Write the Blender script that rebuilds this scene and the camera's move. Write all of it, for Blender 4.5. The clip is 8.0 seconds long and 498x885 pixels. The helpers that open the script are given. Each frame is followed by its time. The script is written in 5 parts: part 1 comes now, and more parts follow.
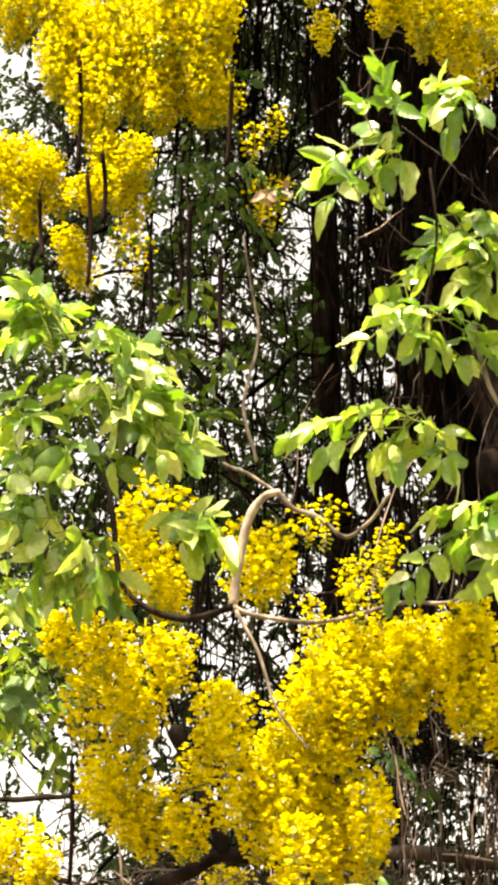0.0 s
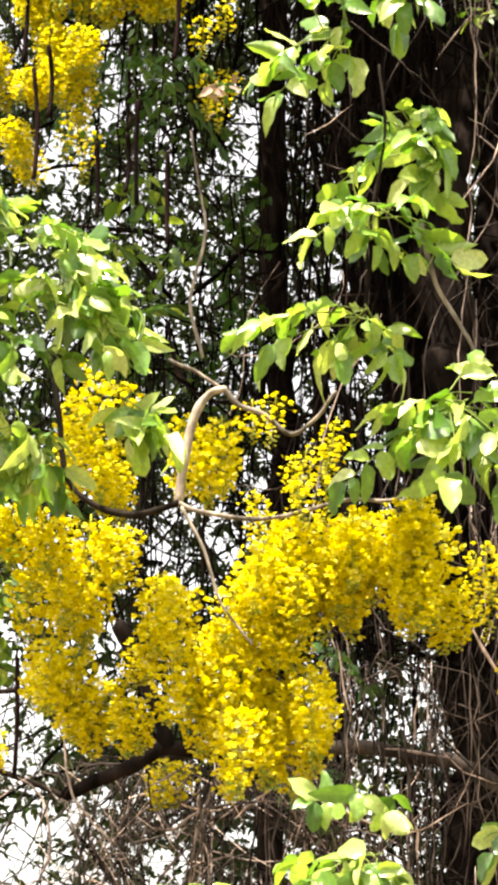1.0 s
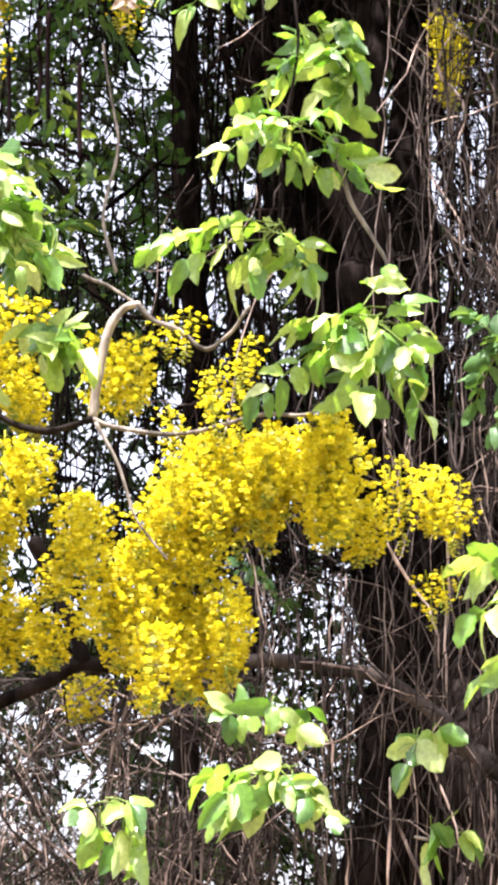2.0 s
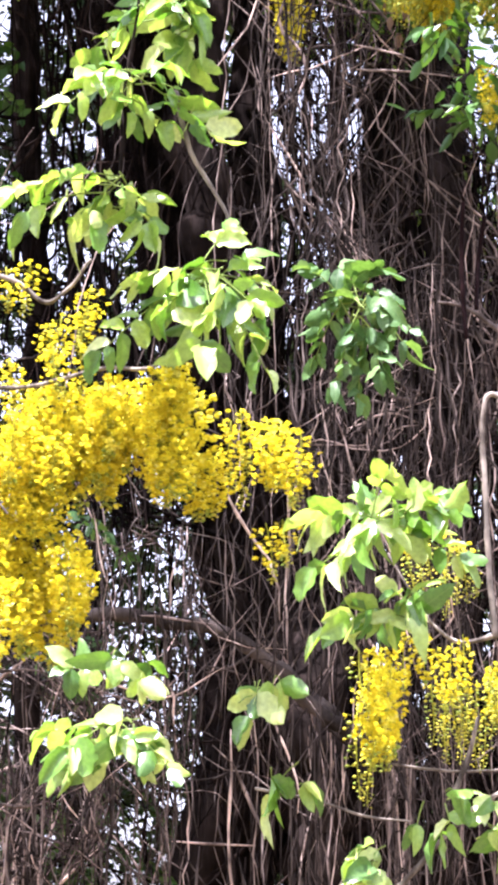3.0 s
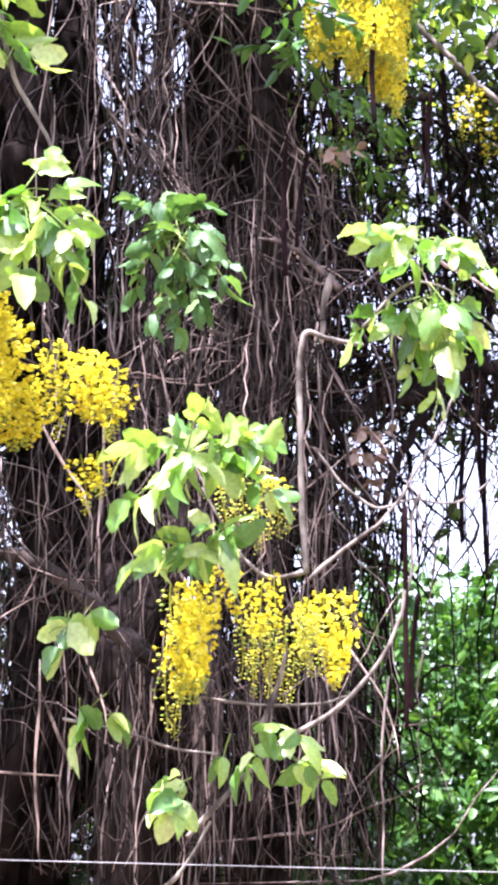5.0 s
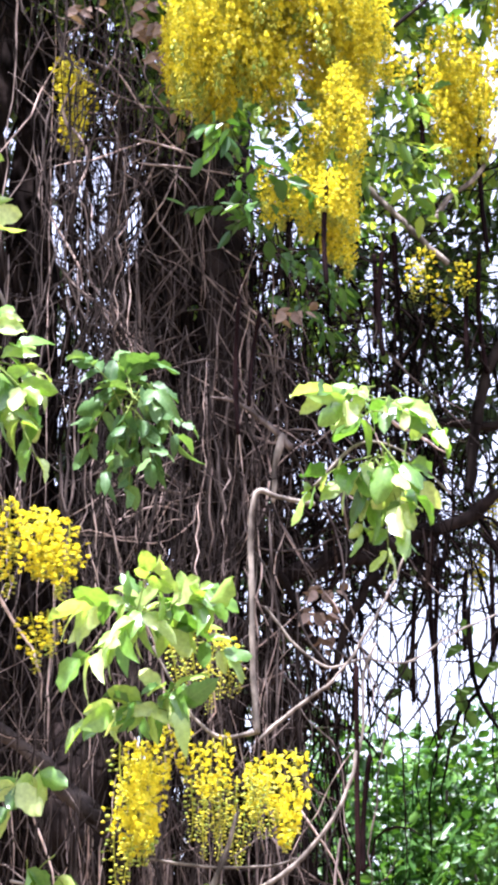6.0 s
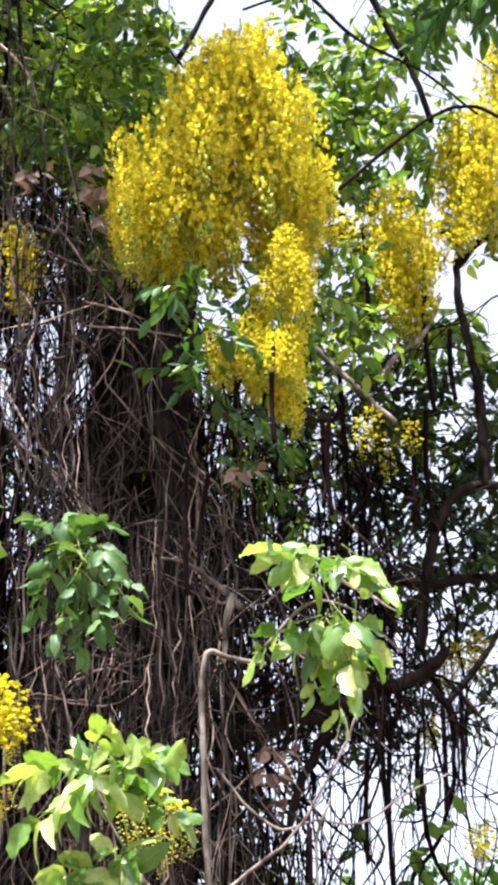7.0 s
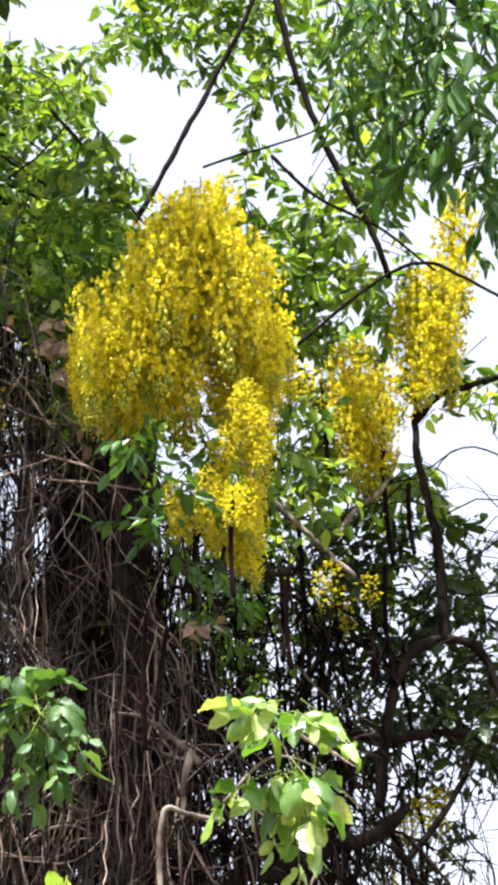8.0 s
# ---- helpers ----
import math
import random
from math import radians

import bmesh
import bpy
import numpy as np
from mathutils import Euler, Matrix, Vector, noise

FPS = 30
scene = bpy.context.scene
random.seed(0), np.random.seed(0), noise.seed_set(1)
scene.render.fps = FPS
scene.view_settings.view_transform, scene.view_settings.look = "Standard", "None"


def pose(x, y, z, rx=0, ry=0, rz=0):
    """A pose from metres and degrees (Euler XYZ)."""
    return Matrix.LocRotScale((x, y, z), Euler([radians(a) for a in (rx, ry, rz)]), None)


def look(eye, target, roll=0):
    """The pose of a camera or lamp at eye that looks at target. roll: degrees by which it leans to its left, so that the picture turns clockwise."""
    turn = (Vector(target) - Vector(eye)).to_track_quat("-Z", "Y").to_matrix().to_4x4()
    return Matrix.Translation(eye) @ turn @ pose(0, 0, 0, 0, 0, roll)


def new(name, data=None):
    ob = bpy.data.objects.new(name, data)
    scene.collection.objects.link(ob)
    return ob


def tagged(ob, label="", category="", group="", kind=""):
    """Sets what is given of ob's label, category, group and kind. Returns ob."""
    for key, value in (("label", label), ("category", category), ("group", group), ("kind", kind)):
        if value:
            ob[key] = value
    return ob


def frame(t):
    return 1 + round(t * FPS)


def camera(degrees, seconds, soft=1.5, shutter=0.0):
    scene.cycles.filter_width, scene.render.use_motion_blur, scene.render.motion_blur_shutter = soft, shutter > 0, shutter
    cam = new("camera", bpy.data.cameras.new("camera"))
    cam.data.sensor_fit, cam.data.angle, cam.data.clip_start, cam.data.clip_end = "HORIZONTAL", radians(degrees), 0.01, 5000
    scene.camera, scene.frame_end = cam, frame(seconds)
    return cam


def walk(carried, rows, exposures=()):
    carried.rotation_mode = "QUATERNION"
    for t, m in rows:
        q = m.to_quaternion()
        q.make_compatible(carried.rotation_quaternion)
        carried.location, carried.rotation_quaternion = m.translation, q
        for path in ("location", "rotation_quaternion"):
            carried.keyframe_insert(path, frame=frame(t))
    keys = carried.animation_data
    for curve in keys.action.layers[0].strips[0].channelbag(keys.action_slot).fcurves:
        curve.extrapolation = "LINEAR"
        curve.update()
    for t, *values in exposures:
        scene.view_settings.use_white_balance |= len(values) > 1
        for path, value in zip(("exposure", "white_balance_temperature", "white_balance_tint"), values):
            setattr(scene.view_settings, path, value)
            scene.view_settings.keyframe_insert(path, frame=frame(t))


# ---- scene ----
cam = camera(12.54, 8.0, soft=4.0)
EYE = (0.0, 0.0, 1.6)
# seconds, heading to the right, tilt upwards, lean; degrees
PATH = [(0, -11.48, 18.58, 1.60), (0.5, -10.36, 17.25, 1.76), (1, -9.98, 16.01, 1.52), (1.2, -9.81, 15.17, 1.23), (2.3, -6.48, 13.79, 0.47), (2.5, -5.60, 13.63, 0.28), (3, -3.57, 12.75, -0.31), (3.5, -2.62, 12.06, -0.40), (4, -1.56, 11.46, -0.34), (4.5, 0.00, 11.00, -0.08), (4.7, 0.60, 10.76, 0.08), (5.8, 2.03, 14.05, 0.40), (6, 2.41, 15.07, 0.27), (6.5, 3.26, 17.10, -0.48), (7, 3.77, 19.11, -0.75), (7.5, 4.41, 21.47, -0.94), (8, 4.94, 22.98, -1.06)]
walk(cam, [(t, pose(*EYE, 90 + p, 0, -w) @ pose(0, 0, 0, 0, 0, r)) for t, w, p, r in PATH],
     exposures=[(0, 1.98, 8600, 12), (0.6, 2.05, 8100, 12), (1.2, 2.06, 6950, 13), (2.5, 2.36, 5900, 26), (4.5, 2.57, 5450, 32), (6.0, 2.26, 5550, 27), (7.0, 1.77, 5850, 21), (8, 1.68, 6100, 15)])

# ---- light ----
SUN_EL, SUN_AZ = 73.0, -150.0   # degrees; azimuth clockwise from +y: behind the camera, to its left
world = bpy.data.worlds.new("sky")
scene.world = world
world.use_nodes = True
wn = world.node_tree.nodes
sky = wn.new("ShaderNodeTexSky")
sky.sky_type = "NISHITA"
sky.sun_disc = False
sky.sun_elevation, sky.sun_rotation = radians(SUN_EL), radians(SUN_AZ)
sky.air_density, sky.dust_density = 1.0, 3.0
wn["Background"].inputs["Strength"].default_value = 0.115
haze = wn.new("ShaderNodeHueSaturation")   # thin bright haze
haze.inputs["Saturation"].default_value, haze.inputs["Value"].default_value = 0.28, 1.05
world.node_tree.links.new(sky.outputs[0], haze.inputs["Color"])
world.node_tree.links.new(haze.outputs[0], wn["Background"].inputs["Color"])
sun = new("sun", bpy.data.lights.new("sun", "SUN"))
sun.data.energy, sun.data.angle, sun.data.color = 5.0, radians(0.5), (1.0, 0.95, 0.86)
sa, se = radians(SUN_AZ), radians(SUN_EL)
toward = Vector((math.sin(sa) * math.cos(se), math.cos(sa) * math.cos(se), math.sin(se)))
sun.matrix_world = look(toward * 50, (0, 0, 0))


# ---- materials ----
def shader(name):
    m = bpy.data.materials.new(name)
    m.use_nodes = True
    nt = m.node_tree
    return m, nt.nodes, nt.links, nt.nodes["Principled BSDF"]


def ramp(nodes, stops):
    r = nodes.new("ShaderNodeValToRGB")
    el = r.color_ramp.elements
    while len(el) < len(stops):
        el.new(0.5)
    for e, (p, c) in zip(el, stops):
        e.position, e.color = p, (*c, 1)
    return r


def mixed(nodes, links, a, b, factor, mode="MIX"):
    mx = nodes.new("ShaderNodeMix")
    mx.data_type, mx.blend_type = "RGBA", mode
    for slot, v in ((0, factor), (6, a), (7, b)):
        if hasattr(v, "is_output"):
            links.new(v, mx.inputs[slot])
        elif slot == 0:
            mx.inputs[0].default_value = v
        else:
            mx.inputs[slot].default_value = (*v, 1)
    return mx.outputs[2]


def leafy(name, stops, island, rough=0.38, glow=0.35, veins=True, scale=60, through_tint=(1.25, 1.2, 0.45), sheen=0.5):
    """Leaf or petal: varied from piece to piece, mottled, with light coming through; veins for leaflets of unit length along y."""
    m, n, l, p = shader(name)
    if island:
        pick = n.new("ShaderNodeNewGeometry").outputs["Random Per Island"]
    else:
        pick = n.new("ShaderNodeObjectInfo").outputs["Random"]
    r = ramp(n, stops)
    l.new(pick, r.inputs[0])
    tc = n.new("ShaderNodeTexCoord")
    nz = n.new("ShaderNodeTexNoise")
    nz.inputs["Scale"].default_value, nz.inputs["Detail"].default_value = (7 if veins else scale), 5
    l.new(tc.outputs["Object"], nz.inputs["Vector"])
    dark = ramp(n, [(0.3, (0.66, 0.70, 0.62)), (0.7, (1.15, 1.12, 1.1))])
    l.new(nz.outputs[0], dark.inputs[0])
    col = mixed(n, l, r.outputs[0], dark.outputs[0], 0.85, "MULTIPLY")
    bump = n.new("ShaderNodeBump")
    if veins:
        sep = n.new("ShaderNodeSeparateXYZ")
        l.new(tc.outputs["Object"], sep.inputs[0])

        def calc(op, a, b=None):
            q = n.new("ShaderNodeMath")
            q.operation = op
            for slot, v in ((0, a), (1, b)):
                if hasattr(v, "is_output"):
                    l.new(v, q.inputs[slot])
                elif v is not None:
                    q.inputs[slot].default_value = v
            return q.outputs[0]
        side = calc("ABSOLUTE", sep.outputs[0])
        wave = calc("SINE", calc("MULTIPLY", calc("SUBTRACT", sep.outputs[1], calc("MULTIPLY", side, 0.75)), 58.0))
        vein = calc("MAXIMUM", calc("MULTIPLY", calc("GREATER_THAN", wave, 0.86), 0.45), calc("LESS_THAN", side, 0.012))
        col = mixed(n, l, col, (0.42, 0.50, 0.20), calc("MULTIPLY", vein, 0.09))
        l.new(calc("ADD", calc("MULTIPLY", wave, 0.5), nz.outputs[0]), bump.inputs["Height"])
        bump.inputs["Strength"].default_value, bump.inputs["Distance"].default_value = 0.05, 0.006
    else:
        l.new(nz.outputs[0], bump.inputs["Height"])
        bump.inputs["Strength"].default_value, bump.inputs["Distance"].default_value = 0.25, 0.004
    l.new(col, p.inputs["Base Color"])
    p.inputs["Roughness"].default_value, p.inputs["Specular IOR Level"].default_value = rough, sheen
    l.new(bump.outputs[0], p.inputs["Normal"])
    tr = n.new("ShaderNodeBsdfTranslucent")
    l.new(mixed(n, l, col, through_tint, 1.0, "MULTIPLY"), tr.inputs["Color"])
    sh = n.new("ShaderNodeMixShader")
    sh.inputs[0].default_value = glow
    l.new(p.outputs[0], sh.inputs[1])
    l.new(tr.outputs[0], sh.inputs[2])
    l.new(sh.outputs[0], n["Material Output"].inputs["Surface"])
    return m


def barky(name, a, b, scale=18, rough=0.85, island=True, bump_d=0.01, stretch=0.25, spread=0.7, pale=0.25, patch=0.6, patch_scale=5):
    m, n, l, p = shader(name)
    tc = n.new("ShaderNodeTexCoord")
    mp = n.new("ShaderNodeMapping")
    mp.inputs["Scale"].default_value = (1, 1, stretch)
    l.new(tc.outputs["Object"], mp.inputs["Vector"])
    nz = n.new("ShaderNodeTexNoise")
    nz.inputs["Scale"].default_value, nz.inputs["Detail"].default_value = scale, 8
    l.new(mp.outputs[0], nz.inputs["Vector"])
    r = ramp(n, [(0.32, a), (0.68, b)])
    l.new(nz.outputs[0], r.inputs[0])
    pick = n.new("ShaderNodeNewGeometry").outputs["Random Per Island"] if island else n.new("ShaderNodeObjectInfo").outputs["Random"]
    tone = ramp(n, [(0.0, (1 - spread,) * 3), (0.58, (1 - 0.86 * spread,) * 3), (0.88, (1.15, 1.12, 1.1)), (1.0, (1 + pale, 1 + pale * 0.92, 1 + pale * 0.85))])
    l.new(pick, tone.inputs[0])
    big = n.new("ShaderNodeTexNoise")
    big.inputs["Scale"].default_value, big.inputs["Detail"].default_value = patch_scale, 4
    l.new(tc.outputs["Object"], big.inputs["Vector"])
    # patchy bark; on the roots these patches paint in dappled sunlight
    lich_dapple = ramp(n, [(0.36, (patch,) * 3), (0.62, (1.25, 1.24, 1.22))])
    l.new(big.outputs[0], lich_dapple.inputs[0])
    col = mixed(n, l, mixed(n, l, r.outputs[0], tone.outputs[0], 1.0, "MULTIPLY"), lich_dapple.outputs[0], 1.0, "MULTIPLY")
    l.new(col, p.inputs["Base Color"])
    p.inputs["Roughness"].default_value, p.inputs["Specular IOR Level"].default_value = rough, 0.02
    bp = n.new("ShaderNodeBump")
    bp.inputs["Strength"].default_value, bp.inputs["Distance"].default_value = 0.6, bump_d
    l.new(nz.outputs[0], bp.inputs["Height"])
    l.new(bp.outputs[0], p.inputs["Normal"])
    return m


LEAF = leafy("young_leaf", [(0.0, (0.06, 0.155, 0.022)), (0.3, (0.16, 0.32, 0.045)), (0.65, (0.34, 0.485, 0.10)), (1.0, (0.57, 0.645, 0.29))], False, rough=0.36, glow=0.42, sheen=1.0, through_tint=(1.15, 1.22, 0.42))
LEAF_DARK = leafy("mature_leaf", [(0.0, (0.05, 0.12, 0.032)), (0.6, (0.095, 0.20, 0.055)), (1.0, (0.17, 0.29, 0.10))], False, rough=0.5, sheen=0.4)
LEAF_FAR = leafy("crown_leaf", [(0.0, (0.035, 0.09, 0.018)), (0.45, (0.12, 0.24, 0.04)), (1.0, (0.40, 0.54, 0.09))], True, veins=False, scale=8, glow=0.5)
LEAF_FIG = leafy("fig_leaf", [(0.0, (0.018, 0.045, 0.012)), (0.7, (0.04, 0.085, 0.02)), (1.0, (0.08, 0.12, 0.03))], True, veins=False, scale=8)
LEAF_BUSH = leafy("bush_leaf", [(0.0, (0.03, 0.09, 0.015)), (0.6, (0.06, 0.16, 0.025)), (1.0, (0.12, 0.24, 0.04))], True, veins=False, scale=8)
PETAL = leafy("yellow_petal", [(0.0, (0.68, 0.56, 0.007)), (0.5, (0.84, 0.74, 0.014)), (0.85, (0.90, 0.82, 0.05)), (1.0, (0.93, 0.88, 0.25))], True, rough=0.6, glow=0.5, veins=False, scale=90, through_tint=(1.0, 1.0, 0.6), sheen=0.2)
PETAL_ONE = leafy("yellow_blossom", [(0.0, (0.68, 0.56, 0.007)), (0.5, (0.84, 0.74, 0.014)), (0.85, (0.90, 0.82, 0.05)), (1.0, (0.93, 0.88, 0.25))], False, rough=0.6, glow=0.5, veins=False, scale=1.6, through_tint=(1.0, 1.0, 0.6), sheen=0.2)
BUD = leafy("flower_bud", [(0.0, (0.22, 0.33, 0.03)), (0.5, (0.42, 0.45, 0.035)), (1.0, (0.68, 0.60, 0.025))], True, rough=0.5, glow=0.15, veins=False)
BUD_ONE = leafy("round_bud", [(0.0, (0.22, 0.33, 0.03)), (0.5, (0.42, 0.45, 0.035)), (1.0, (0.68, 0.60, 0.025))], False, rough=0.5, glow=0.15, veins=False, scale=1.6)
LEAF_STALK = leafy("leaf_stalk", [(0.0, (0.12, 0.20, 0.035)), (1.0, (0.24, 0.30, 0.07))], True, rough=0.6, glow=0.1, veins=False, sheen=0.2)
STALK = leafy("flower_stalk", [(0.0, (0.30, 0.34, 0.04)), (1.0, (0.46, 0.44, 0.05))], True, rough=0.7, glow=0.3, veins=False, sheen=0.05)
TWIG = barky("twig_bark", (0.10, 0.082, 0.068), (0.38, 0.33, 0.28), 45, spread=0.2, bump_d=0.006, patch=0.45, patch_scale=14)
# lighter twig bark: sun on the bent branch put into the colour
TWIG_SUNLIT = barky("sunlit_pale_bark", (0.26, 0.21, 0.17), (0.58, 0.50, 0.42), 45, spread=0.1, bump_d=0.006, patch=0.6, patch_scale=14)
# twig bark darkened to look backlit or shaded, by colour alone
TWIG_SHADED = barky("shaded_twig_bark", (0.009, 0.007, 0.006), (0.034, 0.027, 0.023), 30, spread=0.2, bump_d=0.004)
# rear roots: their deep shade is put into the bark colour
ROOT_SHADED = barky("shaded_root_bark", (0.006, 0.0043, 0.0037), (0.026, 0.0188, 0.0163), 25, spread=0.7, pale=1.8, bump_d=0.004, patch=0.3, patch_scale=9)
# front roots: pale strands and strong patches imitate sun falling in spots
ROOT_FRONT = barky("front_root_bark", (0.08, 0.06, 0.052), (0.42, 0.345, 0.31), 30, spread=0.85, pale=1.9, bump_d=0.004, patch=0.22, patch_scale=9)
ROOT_ONE = barky("single_root_bark", (0.085, 0.066, 0.058), (0.42, 0.345, 0.31), 30, spread=0.8, pale=1.9, island=False, bump_d=0.004, patch=0.22, patch_scale=9)
# fig bark with the shade behind the roots darkened into its colour
BARK_SHADED = barky("shaded_fig_bark", (0.006, 0.0045, 0.004), (0.028, 0.021, 0.0183), 16, spread=0.1, bump_d=0.04, patch=0.4, patch_scale=8)
# the same bark, lightened to look sunlit on the limbs
BARK_LIT = barky("lit_limb_bark", (0.016, 0.013, 0.011), (0.11, 0.09, 0.08), 22, spread=0.1, bump_d=0.03, patch=0.4, patch_scale=10)
POD = barky("dry_pod", (0.006, 0.003, 0.003), (0.018, 0.009, 0.009), 40, rough=0.5, spread=0.3, island=False, bump_d=0.003)
SOIL = barky("dry_soil", (0.10, 0.075, 0.05), (0.22, 0.17, 0.11), 6, spread=0.1, stretch=1.0)
WIRE = barky("galvanised_wire", (0.20, 0.19, 0.18), (0.40, 0.39, 0.38), 60, rough=0.45, spread=0.1, bump_d=0.001)
DEAD = leafy("dead_leaf", [(0.0, (0.12, 0.075, 0.055)), (1.0, (0.34, 0.24, 0.19))], True, rough=0.8, glow=0.15, veins=False)


# ---- shapes ----
rng = random.Random(7)


class Soup:
    """Collects many small pieces into one mesh."""

    def __init__(self):
        self.v, self.f = [], []

    def add(self, verts, faces):
        k = len(self.v)
        self.v.extend(verts)
        self.f.extend([tuple(i + k for i in f) for f in faces])

    def mesh(self, name, *mats, slots=None):
        me = bpy.data.meshes.new(name)
        me.from_pydata([tuple(q) for q in self.v], [], self.f)
        for m in mats:
            me.materials.append(m)
        me.polygons.foreach_set("use_smooth", [True] * len(me.polygons))
        if slots:
            me.polygons.foreach_set("material_index", slots)
        me.update()
        return me


def thing(name, label, category, where=(0, 0, 0), kind="", group=""):
    ob = new(name)
    ob.empty_display_size = 0.1
    ob.location = where
    return tagged(ob, label, category, group, kind)


def part(name, me, parent, label="", kind="", m=None):
    ob = new(name, me)
    ob.parent = parent
    ob.matrix_parent_inverse = Matrix.Translation(parent.location).inverted() if parent.type == "EMPTY" else Matrix()
    if m is not None:
        ob.matrix_basis = m
    return tagged(ob, label, "", "", kind)


def spline(pts, per=6):
    """Points of a smooth line through pts."""
    q = [Vector(p) for p in pts]
    q = [q[0] * 2 - q[1]] + q + [q[-1] * 2 - q[-2]]
    out = []
    for i in range(1, len(q) - 2):
        a, b, c, d = q[i - 1:i + 3]
        for k in range(per):
            t = k / per
            out.append(0.5 * (2 * b + (c - a) * t + (2 * a - 5 * b + 4 * c - d) * t * t + (3 * b - a - 3 * c + d) * t ** 3))
    out.append(q[-2])
    return out


def tube(soup, pts, r0, r1, sides=6, rough=0.12, seed=0.0, flute=0.0, thin_end=0.0, cap=False):
    """A tapered, slightly knotty stem along pts; thin_end draws both ends out, cap rounds them."""
    if cap:
        a, b = pts[0] - pts[1], pts[-1] - pts[-2]
        pts = [pts[0] + a.normalized() * r0 * 0.6] + list(pts) + [pts[-1] + b.normalized() * r1 * 0.6]
    n = len(pts)
    verts, faces = [], []
    up = Vector((0.31, 0.9, 0.17)).normalized()
    for i, p in enumerate(pts):
        d = (pts[min(i + 1, n - 1)] - pts[max(i - 1, 0)])
        d = d.normalized() if d.length > 1e-9 else Vector((0, 0, 1))
        a = d.cross(up)
        a = a.normalized() if a.length > 1e-6 else Vector((1, 0, 0))
        b = d.cross(a)
        r = r0 + (r1 - r0) * i / max(1, n - 1)
        r *= 1 + rough * noise.noise(p * 21 + Vector((seed, 0, 0))) * 2
        if thin_end:
            r *= min(1.0, 0.22 + 0.78 * min(i, n - 1 - i) / (thin_end * n))
        if cap and i in (0, n - 1):
            r *= 0.5
        for k in range(sides):
            w = 2 * math.pi * k / sides
            rr = r * (1 + flute * math.sin(w * 3 + seed + i * 0.15) + flute * 0.6 * math.sin(w * 7 + seed * 2 - i * 0.1))
            verts.append(p + a * (rr * math.cos(w)) + b * (rr * math.sin(w)))
    for i in range(n - 1):
        for k in range(sides):
            j = (k + 1) % sides
            faces.append((i * sides + k, i * sides + j, (i + 1) * sides + j, (i + 1) * sides + k))
    faces.append(tuple(range(sides))[::-1])
    faces.append(tuple((n - 1) * sides + k for k in range(sides)))
    soup.add(verts, faces)


def limb(name, pts, r, mat, parent, taper=0.55, sides=8, per=8, jitter=0.25, label="", flute=0.0, thin_end=0.0):
    s = Soup()
    line = spline(pts, per)
    line = [p + noise.noise_vector(p * 5.1) * r * jitter * 2 + noise.noise_vector(p * 17.7) * r * jitter * 1.5 for p in line]
    tube(s, line, r, r * taper, sides, seed=rng.random() * 9, flute=flute, thin_end=thin_end, cap=True)
    return part(name, s.mesh(name, mat), parent, label)


def leaflet_mesh(length, width, fold, droop, curl, seed):
    """One ovate leaflet along +y, with a folded midrib, arching tip and a wavy margin; upper side +z."""
    R = random.Random(seed)
    s = Soup()
    rows = 7
    verts = []
    for i in range(rows + 1):
        t = i / rows
        w = width * 0.5 * (math.sin(math.pi * min(1, t * 0.93 + 0.045) ** 0.82) ** 0.58 if 0 < t < 1 else 0.03)
        y = length * t
        z = -droop * length * t * t
        for k in (-1, -0.55, 0, 0.55, 1):
            zz = z + abs(k) * w * fold + curl * w * (abs(k) ** 2) * -0.5 + R.uniform(-1, 1) * 0.06 * width * abs(k) + 0.075 * width * math.sin(t * 11 + k * 2 + seed) * abs(k)
            verts.append(Vector((k * w * (1 + 0.10 * math.sin(t * 17 + k * 3 + seed * 1.7)), y, zz)))
    faces = [(i * 5 + k, i * 5 + k + 1, (i + 1) * 5 + k + 1, (i + 1) * 5 + k) for i in range(rows) for k in range(4)]
    s.add(verts, faces)
    return s


LEAFLETS = {}
for mat, key in ((LEAF, "young"), (LEAF_DARK, "mature")):
    LEAFLETS[key] = [leaflet_mesh(1.0, w, f, d, c, i).mesh("leaflet", mat) for i, (w, f, d, c) in enumerate(
        [(0.56, 0.45, 0.25, 0.2), (0.52, 0.20, 0.55, 0.5), (0.60, 0.65, 0.15, 0.0), (0.48, 0.35, 0.70, 0.3), (0.58, 0.10, 0.35, 0.9), (0.46, 0.9, 0.40, 0.1), (0.62, 0.3, 0.05, 0.6), (0.42, 0.5, 0.85, 0.2)])]


def aimed(p, along, upper, size):
    """A pose at p with +y along and +z near upper."""
    y = along.normalized()
    x = y.cross(upper)
    x = x.normalized() if x.length > 1e-5 else Vector((1, 0, 0))
    z = x.cross(y)
    m = Matrix((x, y, z)).transposed().to_4x4()
    return Matrix.Translation(p) @ m @ Matrix.Diagonal((size, size, size, 1))


